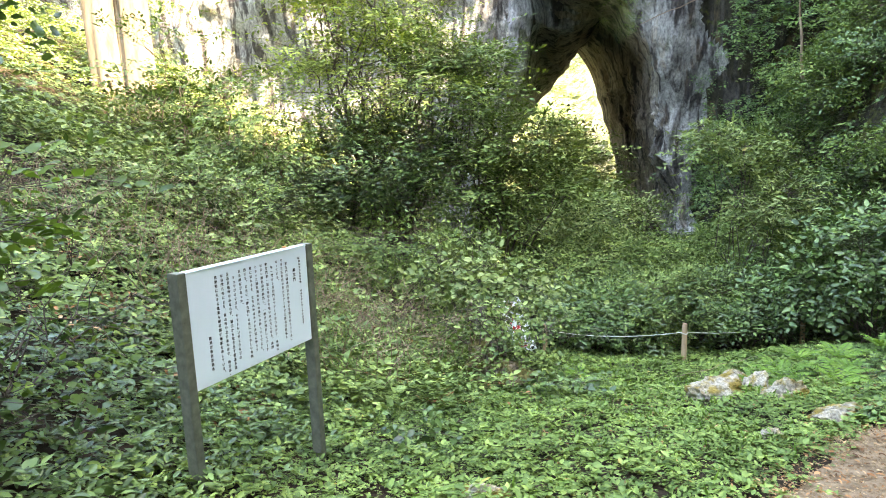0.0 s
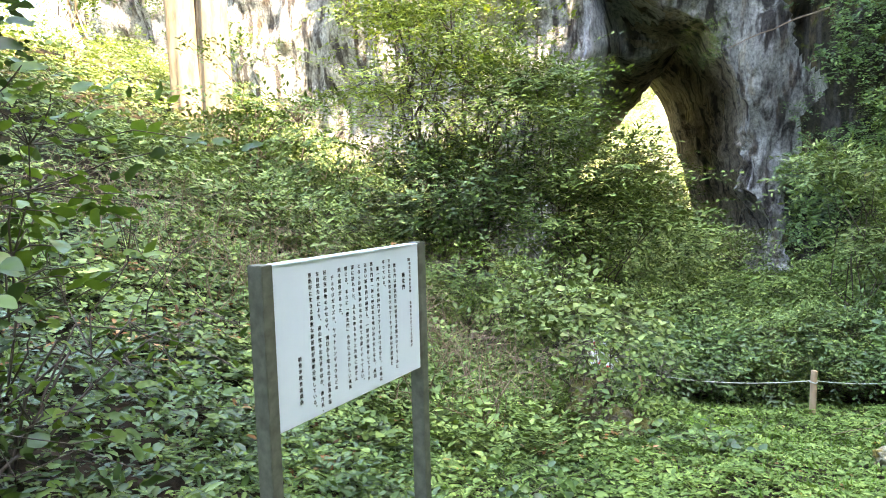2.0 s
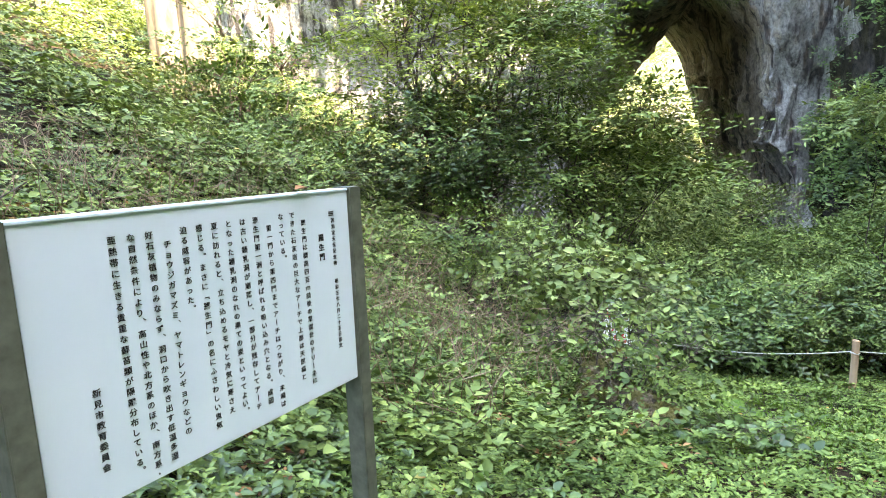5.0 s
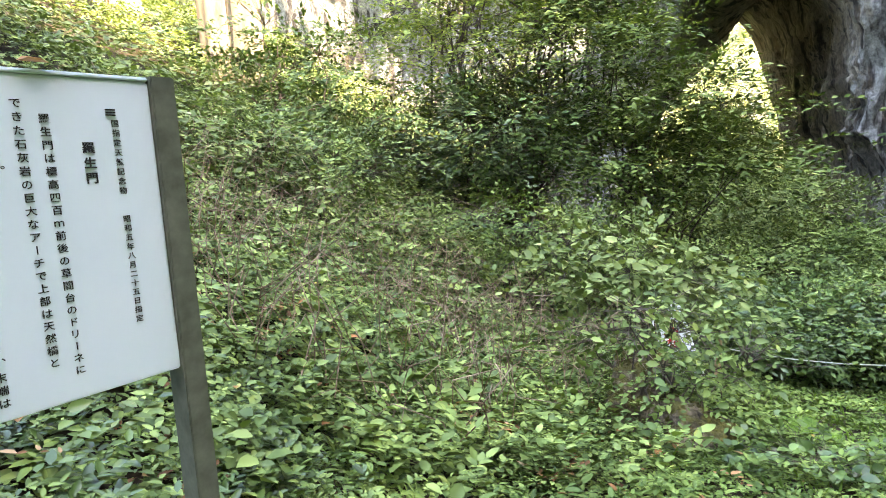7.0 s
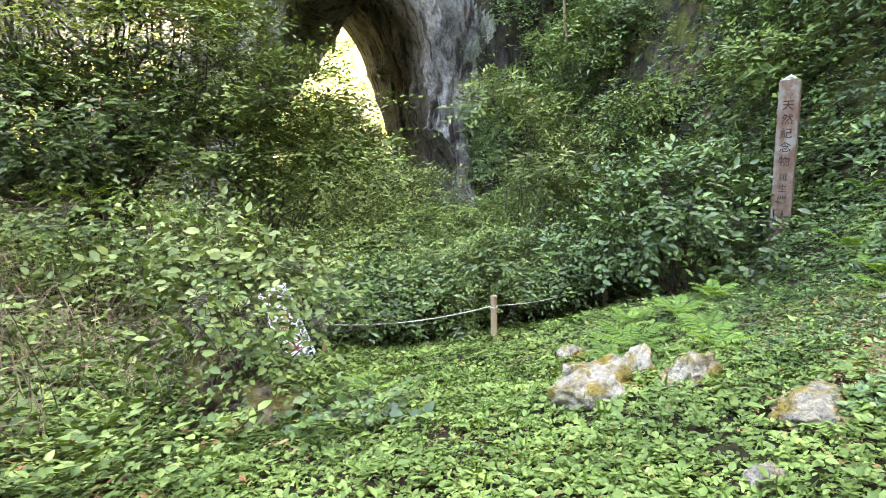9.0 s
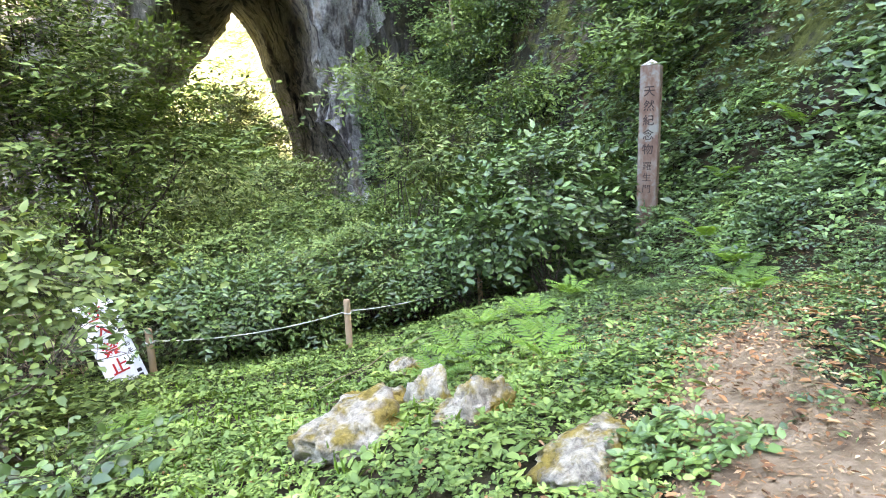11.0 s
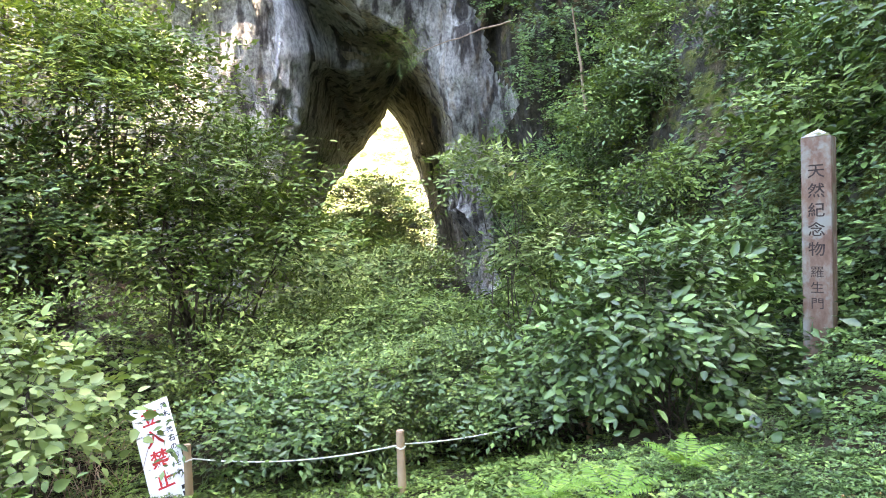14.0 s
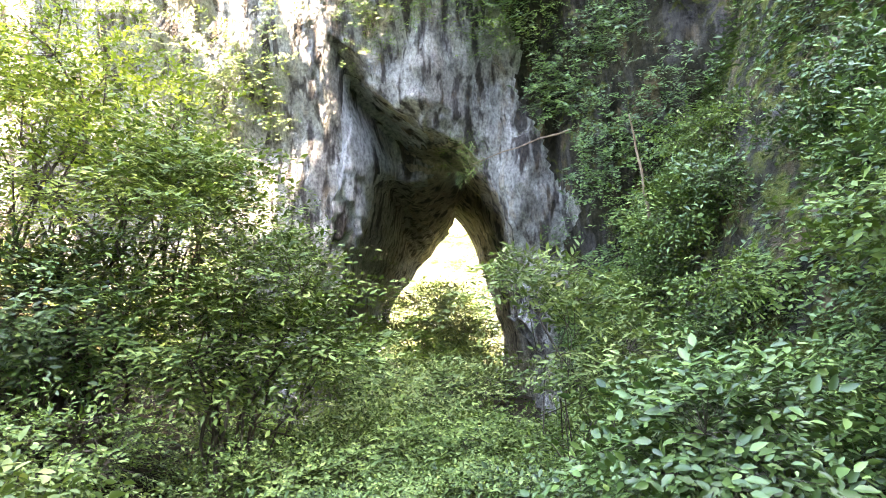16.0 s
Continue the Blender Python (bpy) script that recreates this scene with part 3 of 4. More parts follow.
    carpet("trailing_plants", "dull dark green low plants trailing beside the path", "ground cover", x, y, 0.12, RNG.uniform(0.028, 0.06, len(x)), 6, LEAF_DARK, 0.5, 1.8, low=0.1, simple=True, tuft=6)
    # plants in the gap behind the board, the shade there put into dark leaves
    x, y = spread(3200, -7.6, -2.0, 2.6, 6.6)
    carpet("shade_toned_plants", "leafy plants on the bank behind the board, coloured dark for shade", "undergrowth", x, y, 0.42, RNG.uniform(0.06, 0.11, len(x)), 6, LEAF_DARK, 0.48, 2.0, low=0.1, tuft=8)


low_cover()


# ---- bramble thicket on the bank ----
def thicket():
    def bank(x, y):
        return x < 0.3 - 1.0 * np.clip(8.4 - y, 0, 3.4) - 0.15 * np.clip(y - 13, 0, 5)
    x, y = spread(12000, -8.0, 0.2, 4.2, 12.5)
    keep = bank(x, y) & (np.hypot(x - 0.2, y - 8.9) > 0.85) & ((x > -2.7) | (y > 5.8))
    x, y = x[keep], y[keep]
    for near in (True, False):
        u, w = x[(y < 8) == near], y[(y < 8) == near]
        carpet("bramble_leaves", "tangled bramble and weeds with small dull green leaves", "brambles", u, w, 1.15 if not near else 0.9, (0.045 + 0.11 * RNG.random(len(u)) ** 1.7) * (1 if near else 1.15), 6, LEAF_MIX, 0.62, 3.0, low=0.1, simple=not near)
    x, y = spread(8500, -12.0, 0.0, 11.5, 20.0)
    keep = bank(x, y) & ((x < -1.6) | (y < 12.6))
    x, y = x[keep], y[keep]
    carpet("weeds", "waist-high weeds and brambles on the bank", "weeds", x, y, 1.7, RNG.uniform(0.09, 0.2, len(x)), 6, LEAF_MIX, 0.55, 3.2, simple=True, low=0.1)
    x, y = spread(5000, -18.0, -6.5, 3.0, 15.0)
    carpet("bank_weeds", "dull green weeds and brambles on the upper bank", "weeds", x, y, 1.2, RNG.uniform(0.08, 0.15, len(x)), 7, LEAF_MIX, 0.55, 3.2, simple=True, low=0.1)
    # withered leaves caught in the brambles
    x, y = spread(1500, -8.0, 0.2, 4.4, 13.0)
    keep = bank(x, y) & (RNG.random(len(x)) < 0.5 + 0.9 * wavy(x * 1.6, y * 1.6, 9.0))
    x, y = x[keep], y[keep]
    carpet("withered_leaves", "withered reddish brown leaves among the brambles", "brambles", x, y, 0.75, RNG.uniform(0.05, 0.12, len(x)), 5, LITTER, 0.5, 2.6, low=0.1, tuft=6)
    lines = []
    for i in range(950):
        a = np.array([RNG.uniform(-8.5, 0.0), RNG.uniform(7.0, 16.5), 0.0])
        if a[0] > -1.5 and a[1] < 9.5:
            continue
        a[2] = ground_z(a[0], a[1])
        w = RNG.uniform(0, 2 * np.pi)
        L = RNG.uniform(0.4, 1.1)
        b = a + np.array([math.cos(w) * L, math.sin(w) * L, RNG.uniform(0.5, 1.5)])
        lines.append((bent(a + np.array([0, 0, 0.25]), b, 6, 0.3, 0.25), 0.0075, 0.0025))
    v, f = tube_arrays(lines, 3)
    stuff = mesh_object("bramble_stems", v, f, TWIG)
    tagged(stuff, "dry brown arching bramble stems in the thicket", "brambles", kind="stuff")


thicket()

# ---- shrubs round the rope fence and in the hollow ----
SH = "shrubs in the hollow"
bush("shrub", "dense dark glossy evergreen shrub behind the rope", "shrub", (2.4, 16.4), [(2.2, 16.2, -3.1, 1.3, 1.0, 0.9), (3.4, 16.0, -3.0, 1.1, 0.9, 0.8)], 1100, 0.165, 7, LEAF_DARK, 14, 0.42, group=SH, simple=True)
bush("shrub", "grey-green twiggy shrub with small leaves behind the rope", "shrub", (4.6, 16.6), [(4.3, 16.2, -2.7, 1.6, 1.1, 0.9), (5.6, 16.4, -2.6, 1.3, 1.0, 0.8)], 2400, 0.1, 8, LEAF_MIX, 22, 0.5, bark=TWIG, group=SH, simple=True)
bush("shrub", "glossy dark evergreen shrub behind the rope", "shrub", (6.6, 16.2), [(6.4, 16.0, -2.8, 1.4, 1.0, 0.9), (7.6, 16.4, -2.5, 1.2, 1.0, 0.8)], 1200, 0.16, 7, LEAF_DARK, 14, 0.42, group=SH, simple=True)
bush("shrub", "pale green broad-leaved shrub above the hollow", "shrub", (-0.1, 13.0), [(-0.4, 12.7, -1.45, 1.0, 0.9, 0.65), (-1.3, 13.3, -1.3, 0.8, 0.7, 0.6)], 420, 0.18, 6, LEAF_PALE, 14, 0.62, group=SH)
bush("shrub", "leafy grey-green shrub in the hollow", "shrub", (1.6, 19.4), [(1.4, 18.8, -2.7, 1.5, 1.3, 1.0), (3.2, 19.6, -2.6, 1.6, 1.3, 0.9)], 1200, 0.14, 7, LEAF_MIX, 18, 0.5, group=SH, simple=True)
bush("shrub", "spreading green shrub in front of the cliff foot", "shrub", (5.6, 20.5), [(4.6, 20.3, -2.3, 1.7, 1.4, 1.0), (6.4, 20.8, -2.6, 1.2, 1.2, 0.8)], 1500, 0.15, 8, LEAF_TREE, 16, 0.45, group=SH, simple=True)
bush("shrub", "broad-leaved glossy shrub at the foot of the slope", "shrub", (8.3, 13.6), [(8.1, 13.6, -1.1, 1.1, 0.9, 0.95), (8.8, 14.6, -0.7, 0.9, 0.9, 0.8), (7.6, 14.4, -1.8, 0.9, 0.8, 0.7)], 1000, 0.19, 7, LEAF_DARK, 16, 0.5, group=SH)
bush("shrub", "weedy green shrub over the mossy rock", "shrub", (-0.3, 9.6), [(-0.4, 9.6, -1.35, 0.8, 0.6, 0.45), (0.5, 9.9, -1.7, 0.6, 0.5, 0.5)], 190, 0.11, 6, LEAF_MIX, 12, 0.6, group=SH)
bush("shrub", "tall green shrub on the bank", "shrub", (-3.2, 15.6), [(-3.2, 15.4, -0.9, 1.5, 1.1, 0.9), (-1.6, 16.2, -1.4, 1.3, 1.0, 0.9)], 800, 0.13, 7, LEAF_TREE, 18, 0.45, group="shrubs on the bank")
bush("shrub", "dark leafy shrub on the bank", "shrub", (-6.6, 14.0), [(-6.4, 14.0, 0.4, 1.4, 1.0, 0.9), (-7.8, 14.6, 0.9, 1.3, 1.0, 0.9)], 700, 0.14, 7, LEAF_MIX, 18, 0.45, group="shrubs on the bank")
# this shrub's dark leaf colour stands in for the shade behind the board
bush("shrub", "undergrowth shrub with oval leaves behind the board, coloured dark for shade", "shrub", (-4.4, 5.2), [(-4.6, 5.2, -0.6, 1.1, 0.9, 0.7), (-4.0, 4.2, -0.8, 0.8, 0.7, 0.5), (-5.2, 6.4, -0.2, 1.0, 0.9, 0.6)], 260, 0.13, 6, LEAF_DARK, 18, 0.5, group="shrubs on the bank")

# ---- trees ----
TR = "trees before the arch"
bush("tree", "many-stemmed broadleaf tree with layered green leaves", "tree", (-4.2, 21.5), [(-6.2, 22.5, 4.6, 2.8, 2.6, 2.4), (-2.8, 21.4, 4.0, 2.2, 2.0, 2.2), (-4.4, 22.6, 7.2, 2.9, 2.4, 1.9), (-6.5, 23.0, 9.2, 2.8, 2.4, 1.6)], 2000, 0.25, 8, LEAF_CROWN_SUN, 26, 0.40, thick=0.075, group=TR, length=4.2, shell=0.35, simple=True, flat=1.3)
# shade below the lit crown is put into this shrub's dark leaves
bush("shrub", "tall leafy shrub at the foot of the tree, coloured dark for shade", "shrub", (-4.9, 20.6), [(-4.8, 20.9, 1.4, 2.9, 2.0, 1.7)], 1700, 0.24, 8, LEAF_DARK, 14, 0.42, simple=True, group="shrubs on the bank", thick=0.03, flat=1.1)
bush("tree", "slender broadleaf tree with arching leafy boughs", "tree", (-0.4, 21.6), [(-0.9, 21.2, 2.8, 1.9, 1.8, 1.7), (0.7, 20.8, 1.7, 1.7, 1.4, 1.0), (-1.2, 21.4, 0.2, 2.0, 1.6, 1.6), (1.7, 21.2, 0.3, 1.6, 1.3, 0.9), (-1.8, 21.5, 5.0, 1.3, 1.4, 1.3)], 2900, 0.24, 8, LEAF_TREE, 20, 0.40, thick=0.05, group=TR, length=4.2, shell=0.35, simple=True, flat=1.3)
bush("tree", "young leafy tree beside the rock pillar", "tree", (8.0, 20.2), [(7.0, 20.0, 1.55, 0.75, 0.8, 0.55), (8.9, 20.2, -0.4, 1.1, 1.0, 1.1), (7.9, 20.1, 0.9, 0.6, 0.6, 0.5)], 650, 0.22, 9, LEAF_PALE, 12, 0.36, thick=0.03, group=TR)
bush("tree", "sunlit pale green tree behind the arch", "tree", (6.4, 66.0), [(6.0, 66.0, 1.6, 2.9, 2.4, 3.9), (8.2, 67.0, -0.5, 2.8, 2.4, 3.2), (3.0, 66.5, -1.5, 2.6, 2.4, 2.8)], 2000, 0.36, 8, LEAF_TREE, 16, 0.42, simple=True, thick=0.08, group="trees behind the arch")
bush("tree", "olive green tree standing in the passage", "tree", (4.6, 47.0), [(4.5, 47.0, 1.3, 2.4, 2.0, 2.5), (6.4, 47.5, -0.5, 2.0, 1.7, 2.1), (2.6, 47.0, -0.8, 2.0, 1.7, 2.1)], 1900, 0.3, 8, LEAF_PALE, 14, 0.42, simple=True, thick=0.06, group=TR)
bush("tree", "leafy tree standing in the mouth of the arch", "tree", (4.0, 29.0), [(3.9, 29.0, -2.0, 2.4, 1.8, 1.6), (5.6, 30.0, -2.3, 1.5, 1.6, 1.4), (1.6, 28.5, -1.6, 2.0, 1.8, 1.7)], 2600, 0.24, 8, LEAF_PALE, 16, 0.42, simple=True, thick=0.05, group=TR)


# ---- the wooded slope under the cliff ----
def slope_cover():
    x, y = spread(27000, 9.8, 17, 8, 31)
    keep = (x > 10.2 + 0.12 * np.clip(y - 14, 0, 30)) & (RNG.random(len(x)) < (0.25 + 1.15 * wavy(x * 2.0, y * 0.9 + x, 5.0)) * np.where((y < 16) & (x > 12), 0.45, 1.0))
    x, y = x[keep], y[keep]
    # the slope's shade is put into the dark leaves of these plants
    carpet("slope_plants", "mixed green undergrowth covering the steep slope", "undergrowth", x, y, 1.3, RNG.uniform(0.14, 0.27, len(x)), 7, LEAF_DARK, 0.46, 3.4, simple=True, low=0.1, flat=0.8, tuft=28, loose=1.25)
    x, y = spread(6500, 8.4, 13.0, 8.5, 21)
    keep = (x > 9.0) | (y > 17)
    x, y = x[keep], y[keep]
    # dark leaves again carry the shade of the slope
    carpet("slope_herbs", "leafy herbs at the foot of the slope, coloured dark for shade", "undergrowth", x, y, 0.6, RNG.uniform(0.08, 0.14, len(x)), 7, LEAF_DARK, 0.5, 3.0, low=0.1, simple=True)
    x, y = spread(8000, -4, 10.5, 17.0, 33)
    carpet("hollow_plants", "green undergrowth filling the hollow before the arch", "undergrowth", x, y, 1.4, RNG.uniform(0.10, 0.18, len(x)), 7, LEAF_MIX, 0.5, 3.2, simple=True, low=0.1)
    x, y = spread(11500, -34, -5, 12, 40)
    carpet("bank_plants", "sunlit yellow-green undergrowth on the far bank", "undergrowth", x, y, 3.2, RNG.uniform(0.14, 0.28, len(x)), 7, LEAF_PALE, 0.55, 3.4, simple=True, low=0.05)
    # pale leaf colour here carries sun glare as well
    x, y = spread(2600, -4, 24, 70, 116)
    carpet("hillside_plants", "sunlit green hillside beyond the arch", "undergrowth", x, y, 2.4, RNG.uniform(0.4, 0.6, len(x)), 7, LEAF_PALE, 0.55, 3.4, simple=True, low=0.05)


slope_cover()

for k in range(64):
    sy = RNG.uniform(12.5, 31)
    sx = RNG.uniform(10.4, 14.5 if sy > 20 else 16.0)
    if sy < 15.0 and sx < 12.6:
        sy += 3.5
    sz = float(ground_z(sx, sy))
    r = RNG.uniform(0.7, 1.3)
    look_of = ((LEAF_DARK, "dark glossy shrub on the steep slope"), (LEAF_TREE, "green leafy shrub on the steep slope"), (LEAF_MIX, "pale dull green shrub on the steep slope"))[k % 3]
    bush("shrub", look_of[1], "shrub", (sx, sy), [(sx - 0.4, sy - 0.2, sz + 0.55 * r, r, r, 0.75 * r)], 300, RNG.uniform(0.15, 0.24), 7, look_of[0], 7, 0.46, simple=True, group="shrubs on the slope", thick=0.018)
for k in range(12):
    sx, sy = RNG.uniform(-2.5, 6.0), RNG.uniform(18.5, 27)
    sz = float(ground_z(sx, sy))
    r = RNG.uniform(0.9, 1.4)
    look_of = ((LEAF_MIX, "dull green shrub in the hollow"), (LEAF_TREE, "fresh green shrub in the hollow"))[k % 2]
    bush("shrub", look_of[1], "shrub", (sx, sy), [(sx, sy, sz + 0.9 * r, r, r, 0.9 * r)], 360, RNG.uniform(0.14, 0.2), 7, look_of[0], 8, 0.46, simple=True, group=SH, thick=0.018)


for bx, by, tall in ((-18.0, 26.0, 6.0), (-21.0, 22.0, 6.0), (-11.5, 19.0, 3.0), (-8.5, 18.2, 2.6)):
    g = float(ground_z(bx, by))
    bush("tree", "slender sunlit tree on the far bank", "tree", (bx, by), [(bx, by, g + tall, 1.8, 1.6, 1.5), (bx + 0.9, by, g + tall * 0.6, 1.4, 1.3, 1.0)], 520, 0.2, 8, LEAF_TREE, 6, 0.45, simple=True, thick=0.06, group="trees on the bank", bark=TWIG)
bush("shrub", "dry grassy tuft hanging from the lip of the arch", "shrub", (8.5, 32.5), [(6.3, 32.9, 8.6, 0.9, 0.5, 0.9)], 150, 0.14, 7, LEAF_MIX, 0, 0.3, simple=True, bark=TWIG, group="plants on the cliff")


def cliff_cover():
    """Plants rooted on the rock face, hanging outwards."""
    face = np.empty(len(cliff.data.vertices) * 3)
    cliff.data.vertices.foreach_get("co", face)
    face = face.reshape(-1, 3)
    face = face[face[:, 1] < 36]
    # an even sample: each point weighs by the room that it has
    weight = np.hypot(face[:, 0] - 5.3, face[:, 2] - 1.0) ** 1.6 * ((face[:, 0] < 26) & (face[:, 0] > -34) & (face[:, 2] < 28) & (face[:, 2] > -4))
    weight[face[:, 0] > 7] *= 3.0
    face = face[RNG.choice(len(face), 46000, p=weight / weight.sum())]

    def grow(name, label, p, leaf, material, reach):
        p = p + RNG.normal(0, 0.25, p.shape) - np.array([0.2, 1, 0]) * RNG.uniform(0, reach, (len(p), 1))
        out = np.stack([RNG.normal(-0.4, 0.5, len(p)), np.full(len(p), -0.9), RNG.normal(-0.1, 0.3, len(p))], -1)
        stuff_leaves(name, sprig_leaves(p, out, leaf * RNG.uniform(0.6, 1.2, len(p)), 8, 0.45, leaf * 3.6, True, 0.9, face=np.array([[-0.3, -0.8, 0.0]])), material, None, label, "cliff plants")

    x, z = face[:, 0], face[:, 2]
    dense = wavy(x * 1.1, z * 0.9, 1.0)
    keep = (x > 10.9 - 0.36 * np.clip(z - 9, 0, 14) + 0.7 * wavy(z * 0.9, x, 2.0)) & (x < 22) & (RNG.random(len(x)) < 0.55 + 1.1 * dense - 0.1 * smooth01((z - 8) / 5))
    # deep shade on the wall is put into the leaf colour
    grow("cliff_plants", "dark green plants hanging on the mossy rock face, darkened for shade", face[keep], 0.24, LEAF_DARK, 1.3)
    keep = (x < 9) & (z > 0) & (z < 30) & (RNG.random(len(x)) < 0.32 + 0.6 * wavy(x * 0.7, z * 0.6, 6.0)) & ((x < -2.0 + 0.15 * np.clip(12 - z, 0, 20)) & (x < -0.8) | (z > 16.0 + 0.6 * wavy(x * 2, z, 1.0)))
    grow("ledge_plants", "sunlit yellowish grass and shrubs on the cliff ledges", face[keep], 0.26, LEAF_PALE, 0.8)
    keep = (x > 1.0) & (x < 11.5) & (z > 14.3 + 0.9 * wavy(x * 1.4, z * 0.8, 2.0)) & (RNG.random(len(x)) < 0.42)
    grow("brow_plants", "dull green and dry plants along the brow of the arch", face[keep], 0.22, LEAF_MIX, 0.9)


cliff_cover()


# ---- information board ----
def box(bm, x0, x1, y0, y1, z0, z1, bevel=0.0):
    got = bmesh.ops.create_cube(bm, size=1.0, matrix=Matrix.LocRotScale(((x0 + x1) / 2, (y0 + y1) / 2, (z0 + z1) / 2), None, (x1 - x0, y1 - y0, z1 - z0)))
    if bevel:
        edges = {e for v in got["verts"] for e in v.link_edges}
        bmesh.ops.bevel(bm, geom=list(edges), offset=bevel, segments=2, affect="EDGES")
    return bm


def lettering(text, size, material, parent, m, label, thick=0.0006, bold=0.0, glyph=0.78):
    """Writing set from top to bottom, each character a part of its own; m: the first character's middle."""
    for k, ch in enumerate(text):
        if ch == " ":
            continue
        cu = bpy.data.curves.new("glyph", "FONT")
        cu.body, cu.size, cu.align_x, cu.extrude, cu.offset, cu.resolution_u = ch, size * glyph, "CENTER", thick, bold, 2
        ob = bpy.data.objects.new("glyph", cu)
        scene.collection.objects.link(ob)
        bpy.context.view_layer.update()
        me = bpy.data.meshes.new_from_object(ob.evaluated_get(bpy.context.evaluated_depsgraph_get()))
        verts = []
        for v in me.vertices:
            x, y = v.co.x, v.co.y - size * glyph * 0.38
            if ch in "ー「」":
                x, y = y, -x
            if ch in "、。":
                x, y = x + size * 0.6, y + size * 0.55
            verts.append((x, y, v.co.z))
        faces = [list(p.vertices) for p in me.polygons]
        bpy.data.objects.remove(ob)
        bpy.data.meshes.remove(me)
        bpy.data.curves.remove(cu)
        made = mesh_object("character", verts, faces, material, parent)
        made.matrix_basis = m @ pose(0, -k * size, 0)
        tagged(made, label)


WHITE = plain("white_enamel", (0.75, 0.86, 0.92), (0.79, 0.89, 0.94), 0.35, 3.0)
POST_GREY = plain("weathered_grey_green_paint", (0.095, 0.105, 0.075), (0.17, 0.18, 0.135), 0.6, 14.0)
INK = plain("black_ink", (0.02, 0.02, 0.022), (0.035, 0.035, 0.04), 0.6)
RED = plain("red_paint", (0.50, 0.03, 0.03), (0.66, 0.06, 0.05), 0.55)


def build_board():
    a, b = Vector((-2.124, 3.529, 0)), Vector((-1.697, 4.690, 0))
    way = (b - a).normalized()
    wide = (b - a).length
    turn = math.degrees(math.atan2(way.y, way.x))
    # local x runs along the board, local -y faces the path, z up from the world's zero
    root = thing("information_board", "white information board with black writing on two grey-green posts", "sign", m=pose(a.x, a.y, 0, 0, 0, turn))
    lo, hi = -0.022, 0.805
    part("panel", box(bmesh.new(), 0, wide, 0.004, 0.05, lo, hi, 0.004), WHITE, root)
    part("top_cap", box(bmesh.new(), 0.001, wide - 0.001, -0.001, 0.07, hi + 0.001, hi + 0.012, 0.003), WHITE, root, "white metal strip along the top edge")
    for x0, x1, name in ((-0.068, -0.001, "post"), (wide + 0.001, wide + 0.068, "post")):
        g = float(ground_z(*(a + way * x0).xy)) - 0.3
        part(name, box(bmesh.new(), x0, x1, -0.012, 0.09, g, hi + 0.016, 0.004), POST_GREY, root, "grey-green square post")
    part("rail", box(bmesh.new(), 0.0, wide, 0.052, 0.085, lo + 0.05, lo + 0.11), POST_GREY, root)
    part("rail", box(bmesh.new(), 0.0, wide, 0.052, 0.085, hi - 0.12, hi - 0.06), POST_GREY, root)
    s = 0.0322
    columns = [
        (1.130, 0.706, 0.0255, "国指定天然記念物  昭和五年八月二十五日指定", 0.0),
        (1.058, 0.643, 0.039, "羅生門", 0.0006),
        (0.968, 0.715, s, "羅生門は標高四百ｍ前後の草間台のドリーネに", 0),
        (0.913, 0.750, s, "できた石灰岩の巨大なアーチで上部は天然橋と", 0),
        (0.858, 0.750, s, "なっている。", 0),
        (0.800, 0.715, s, "第一門から第四門までアーチはつながり、末端は", 0),
        (0.743, 0.750, s, "羅生門第一洞と呼ばれる吸い込み穴となる。成因", 0),
        (0.688, 0.750, s, "は古い鍾乳洞が崩落し、一部分が残存してアーチ", 0),
        (0.631, 0.750, s, "となった鍾乳洞のなれの果ての姿といってよい。", 0),
        (0.576, 0.750, s, "夏に訪れると、立ち込めるモヤと冷気に寒さえ", 0),
        (0.520, 0.750, s, "感じる。まさに「羅生門」の名にふさわしい鬼気", 0),
        (0.465, 0.750, s, "迫る威容があった。", 0),
        (0.408, 0.715, s, "チョウジガマズミ、ヤマトレンギョウなどの", 0),
        (0.353, 0.750, s, "好石灰植物のみならず、洞口から吹き出す低温多湿", 0),
        (0.298, 0.750, s, "な自然条件により、高山性や北方系のほか、南方系・", 0),
        (0.243, 0.750, s, "亜熱帯に生きる貴重な蘚苔類が隔離分布している。", 0),
        (0.150, 0.330, s, "新見市教育委員会", 0),
    ]
    for x, z, size, text, bold in columns:
        lettering(text, size, INK, root, pose(x + 0.008, 0.0025, z - 0.014, 90, 0, 0), "black written character", bold=bold + 0.00025)
    # the mark above the small column: three short bars
    bm = bmesh.new()
    for k in range(3):
        box(bm, 1.118, 1.142, 0.001, 0.004, 0.711 + 0.007 * k, 0.715 + 0.007 * k)
    part("mark", bm, INK, root, "small black mark of three bars")


build_board()


